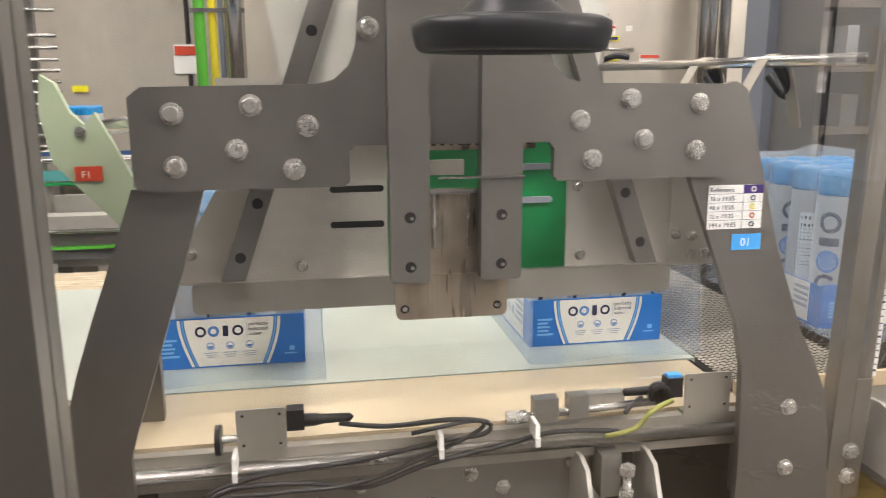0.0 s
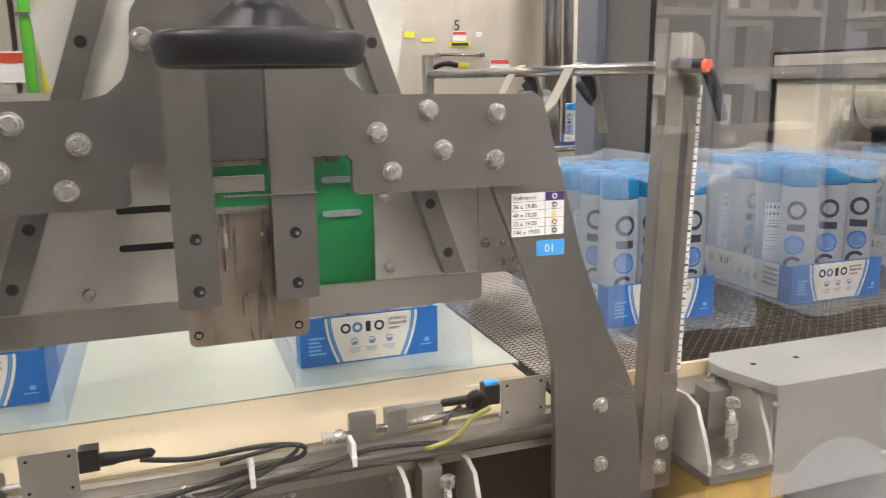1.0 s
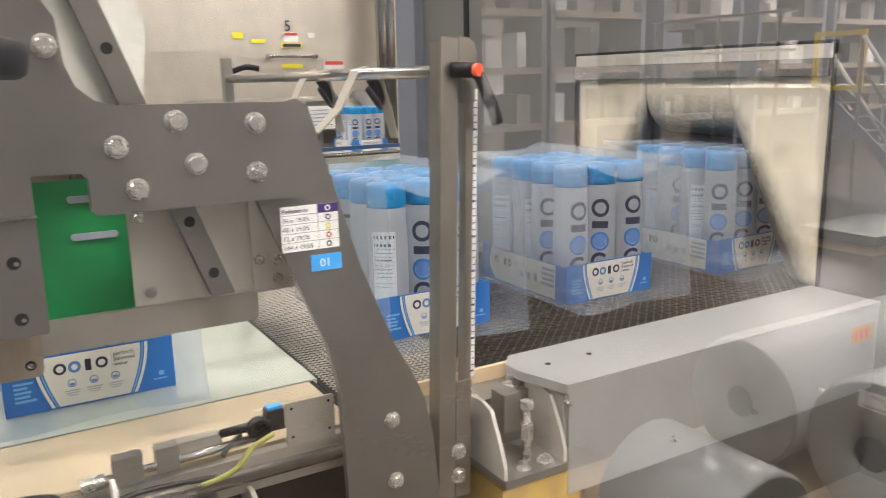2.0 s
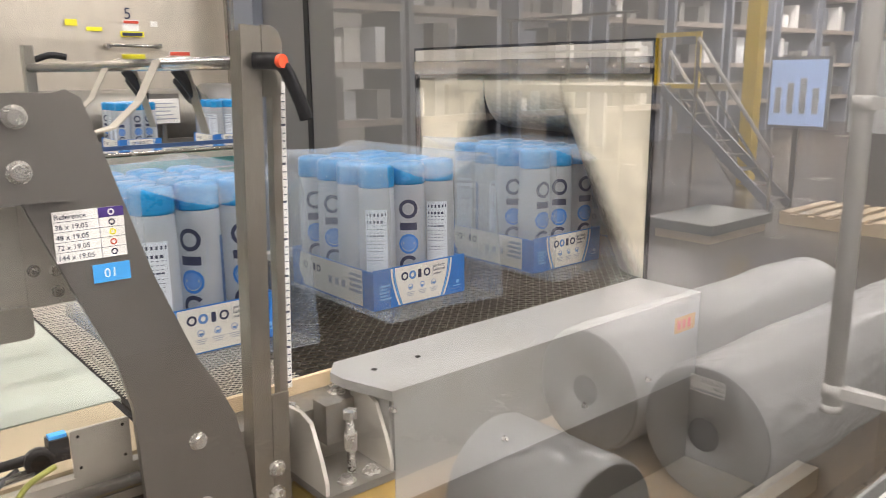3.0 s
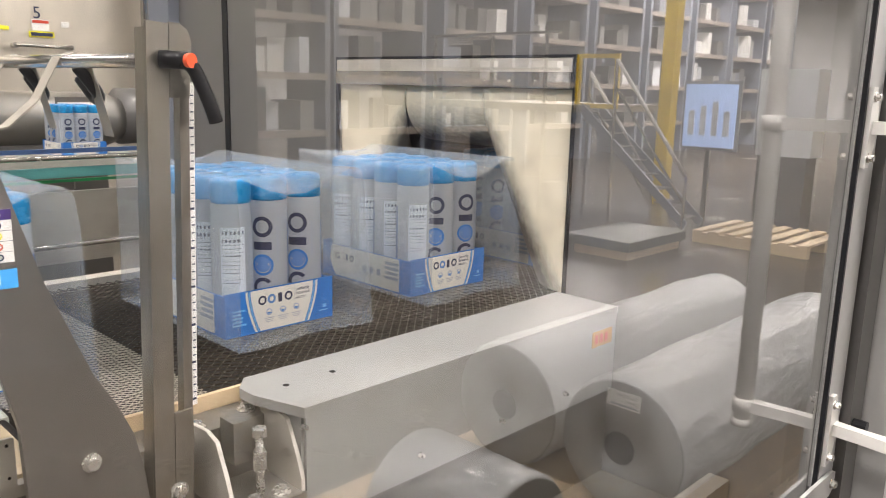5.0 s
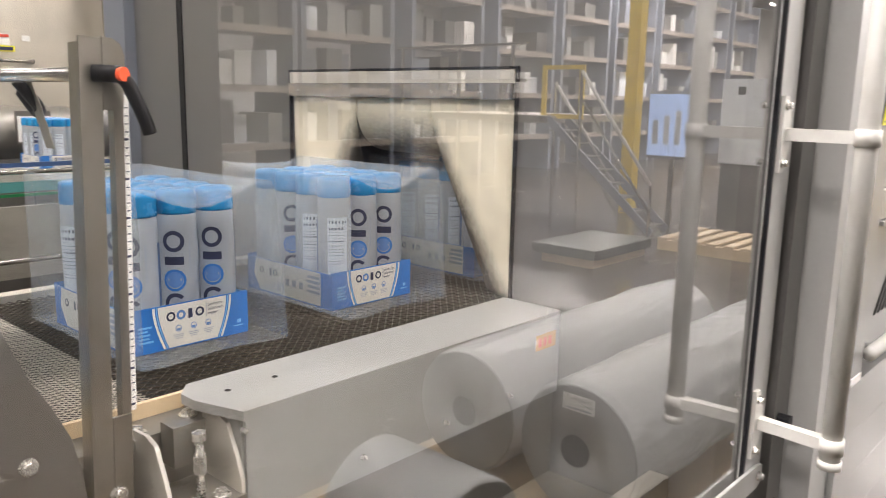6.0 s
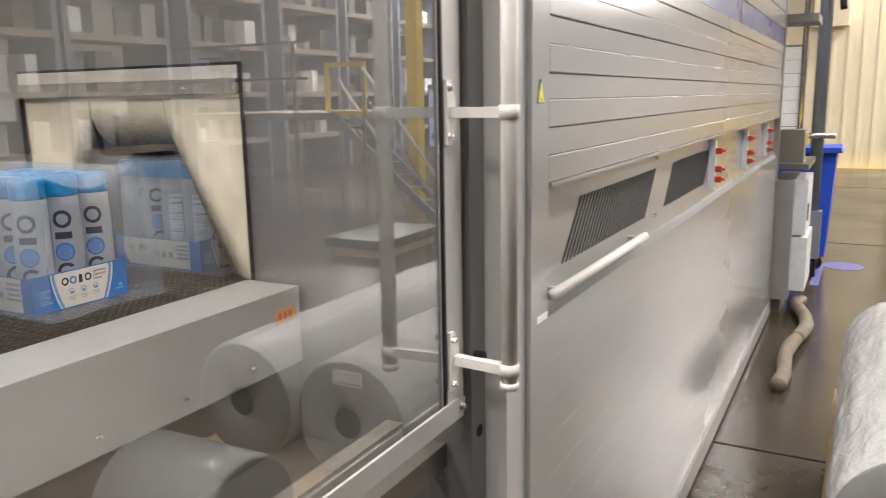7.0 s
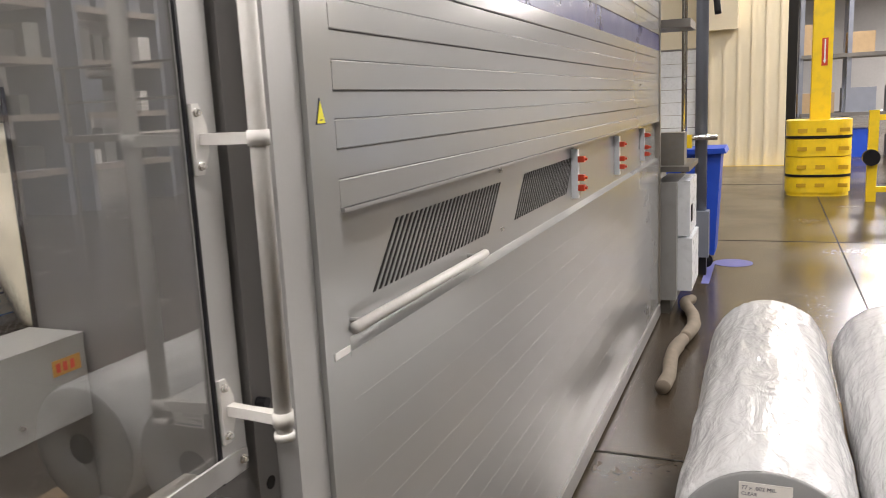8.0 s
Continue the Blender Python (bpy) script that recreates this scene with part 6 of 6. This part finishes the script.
def mirrored_hall():
    """What stands in the hall in front of the machine, seen in the pane."""
    s = thing("platform_stairs", "steel platform stairs with handrails and a yellow gate", "stairs", (9.8, -4.8, 0))
    for i in range(8):
        part("tread", box(bmn(), 9.6, 10.0, -4.25 - i * 0.2, -4.03 - i * 0.2, 0.12 + i * 0.17, 0.14 + i * 0.17), DARK_GREY, s)
    for x, y, z in ((9.58, -4.02, 0.68), (10.02, -4.74, 0.53)):
        part("stringer", slab(bmn(), [(-4.0, 0.0), (-5.65, 1.40), (-5.65, 1.55), (-3.95, 0.1)], x - 0.015, x + 0.015, "x"), PIPE_GREY, s)
        part("handrail", cyl(bmn(), (x, y, z), (x, y - 1.11, z + 1.45), 0.026, 10), HANDLE, s, smooth=True)
        part("handrail", cyl(bmn(), (x, y, z - 0.35), (x, y - 1.11, z + 1.10), 0.018, 10), STEEL_ROD, s, smooth=True)
        part("newel", cyl(bmn(), (x, y, 0), (x, y, z), 0.022, 10), STEEL_ROD, s)
        part("newel", cyl(bmn(), (x, y - 1.11, 0), (x, y - 1.11, z + 1.45), 0.022, 10), STEEL_ROD, s)
    part("platform", box(bmn(), 9.4, 12.0, -8.5, -5.66, 1.42, 1.52), STEEL_BAR, s)
    for y in (-6.2, -7.2, -8.4):
        part("post", cyl(bmn(), (9.43, y, 0), (9.43, y, 2.5), 0.03, 8), STEEL_ROD, s)
    for z in (2.0, 2.5):
        part("platform_rail", cyl(bmn(), (9.43, -5.95, z), (9.43, -8.5, z), 0.022, 8), STEEL_ROD, s)
    for b in ((-5.94, -5.24, 2.16, 2.22), (-5.94, -5.24, 1.48, 1.54), (-5.94, -5.87, 1.54, 2.16), (-5.31, -5.24, 1.54, 2.16)):
        part("gate", box(bmn(), 9.80, 9.84, *b), YELLOW, s)
    c = thing("yellow_column", "yellow painted steel column in the hall", "column", (11.5, -5.6, 0))
    part("shaft", box(bmn(), 11.42, 11.62, -5.52, -5.32, 0, 8), YELLOW, c)
    d = thing("display_stand", "large lit display on a stand", "display", (10.2, -4.1, 0))
    part("screen", box(bmn(), 10.15, 10.18, -4.41, -3.71, 1.03, 1.84), SCREEN, d)
    part("frame", box(bmn(), 10.185, 10.22, -4.45, -3.67, 0.99, 1.88), GREY_WHITE, d)
    part("post", box(bmn(), 10.19, 10.23, -4.09, -4.03, 0, 0.99), STEEL, d)
    for i in range(4):
        part("bar_mark", box(bmn(), 10.14, 10.149, -4.34 + i * 0.16, -4.26 + i * 0.16, 1.18, 1.5 + 0.06 * (i % 3)), LABEL_WHITE, d)
    for y0, y1, z0, z1, x in ((-3.6, -2.9, 0.95, 2.05, 10.6), (-4.3, -3.7, 1.2, 2.1, 12.2)):
        b = thing("equipment_cabinet", "white equipment cabinet in the hall", "cabinet", (x, y0, 0), "hall cabinets")
        part("body", box(bmn(), x, x + 0.4, y0, y1, z0, z1), LABEL_WHITE, b, bevel=0.01)
        part("base", box(bmn(), x + 0.03, x + 0.37, y0 + 0.05, y1 - 0.05, 0, z0), DARK_GREY, b)
        part("window", box(bmn(), x - 0.004, x, y0 + 0.2, y0 + 0.3, z1 - 0.2, z1 - 0.1), BLACK, b)
    p = thing("empty_pallet", "empty pale wooden pallet lying on the floor", "pallet", (9.5, -2.9, 0))
    for i in range(7):
        part("board", box(bmn(), 8.95, 10.1, -3.55 + i * 0.2, -3.43 + i * 0.2, 0.12, 0.145), WOOD, p)
    for x in (8.95, 9.48, 10.0):
        part("runner", box(bmn(), x, x + 0.1, -3.55, -2.23, 0, 0.119), WOOD, p)
    g = thing("sheet_stack", "low stack of green-grey sheets on the floor", "sheet stack", (8.2, -3.9, 0))
    part("sheets", box(bmn(), 7.3, 8.5, -4.2, -3.4, 0.1, 0.2), mat("green_grey_sheet", (0.05, 0.058, 0.046), 0.5, 0, 0.1, 2), g, bevel=0.01)
    part("runner", box(bmn(), 7.35, 8.45, -4.1, -3.45, 0, 0.099), WOOD, g)
    rng = random.Random(21)
    for k, x in enumerate((7.0, 9.4, 12.2, 15.0, 17.6, 20.2, 22.8, 25.4, 28.0)):
        r = thing("pallet_rack", "tall pallet rack with mixed goods at the hall wall", "rack", (x, -12, 0), "pallet racks")
        for xx in (x, x + 2.2):
            part("upright", box(bmn(), xx - 0.06, xx + 0.06, -12.1, -10.9, 0, 5.2), PIPE_GREY, r)
        for z in (0.9, 1.9, 2.9, 3.9, 4.9):
            part("beam", box(bmn(), x, x + 2.2, -11.0, -10.9, z - 0.12, z), mat("rack_orange", (0.34, 0.29, 0.25), 0.5) if (k, z) == (0, 0.9) else bpy.data.materials["rack_orange"], r)
            for q in range(4):
                xx, w, h = x + 0.12 + q * 0.51, rng.uniform(0.2, 0.46), rng.uniform(0.2, 0.75)
                t = thing("stacked_goods", "pale carton stack on the pallet rack", "cartons", (xx, -11.5, z), "goods on racks")
                part("cartons", box(bmn(), xx, xx + w, -11.9, -10.95 - rng.uniform(0, 0.4), z, z + h), rng.choice((LABEL_WHITE, GREY_WHITE, PAPER, PIPE_GREY, DARK_GREY, DARK_GREY)), t)
            part("deck", box(bmn(), x, x + 2.2, -12, -11.0, z - 0.1, z - 0.001), HALL_GREY, r)
    for z in (4.6, 5.3):
        q = thing("overhead_pipe", "white overhead pipe hung under the hall roof", "pipe", (12, -6.5, z), "overhead pipes")
        part("pipe", cyl(bmn(), (2, -6.5, z), (22, -6.5, z), 0.07, 12), GREY_WHITE, q, smooth=True)
        for x in (3, 9, 15, 21):
            part("hanger", cyl(bmn(), (x, -6.5 + 0.05 * (z - 4.5), z), (x, -6.5 + 0.05 * (z - 4.5), 8), 0.012, 6), STEEL_ROD, q)


NAVY_PAINT = mat("navy_paint", (0.012, 0.02, 0.14), 0.3, 0, 0.05, 3)
lamps()
hall()
table()
machine_base()
wire_belt()
tunnel()
curtain()
head_frame()
handwheel()
right_side()
door()
packs()
back_area()
rolls()
far_hall()
mirrored_hall()


# ---- things that move ----
def along(tau):
    """Where a pack's rear edge is, tau seconds after it entered the wrapping head."""
    keys = [(-9.0, -4.97), (0.0, -0.248), (1.0, 0.27), (1.5, 0.527), (2.0, 0.775), (2.4, 0.922), (3.0, 1.132), (4.07, 1.538), (16.0, 6.2)]
    for (a, x0), (b, x1) in zip(keys, keys[1:]):
        if a <= tau <= b:
            return x0 + (x1 - x0) * (tau - a) / (b - a)
    return keys[0][1] if tau < keys[0][0] else keys[-1][1]


STARTS = (-5.9, -4.72, -3.54, -2.36, -1.18, 0.0, 1.17, 2.38, 3.60, 4.78, 5.94)


def motions():
    times = [i * 0.2 for i in range(41)]
    for p, s in zip(PACKS, STARTS):
        walk(p, [(t, pose(along(t - s) + PACK_W / 2, PACK_Y + PACK_D / 2, BELT + 0.0006)) for t in times])
    for i, p in enumerate(BACK_PACKS):
        x0 = 3.81 + 0.56 * (i - 10)
        walk(p, [(t, pose(x0 - 0.46 * t, 4.7, 1.2885)) for t in (0.0, 2.0, 4.0, 6.0, 8.0)])


motions()
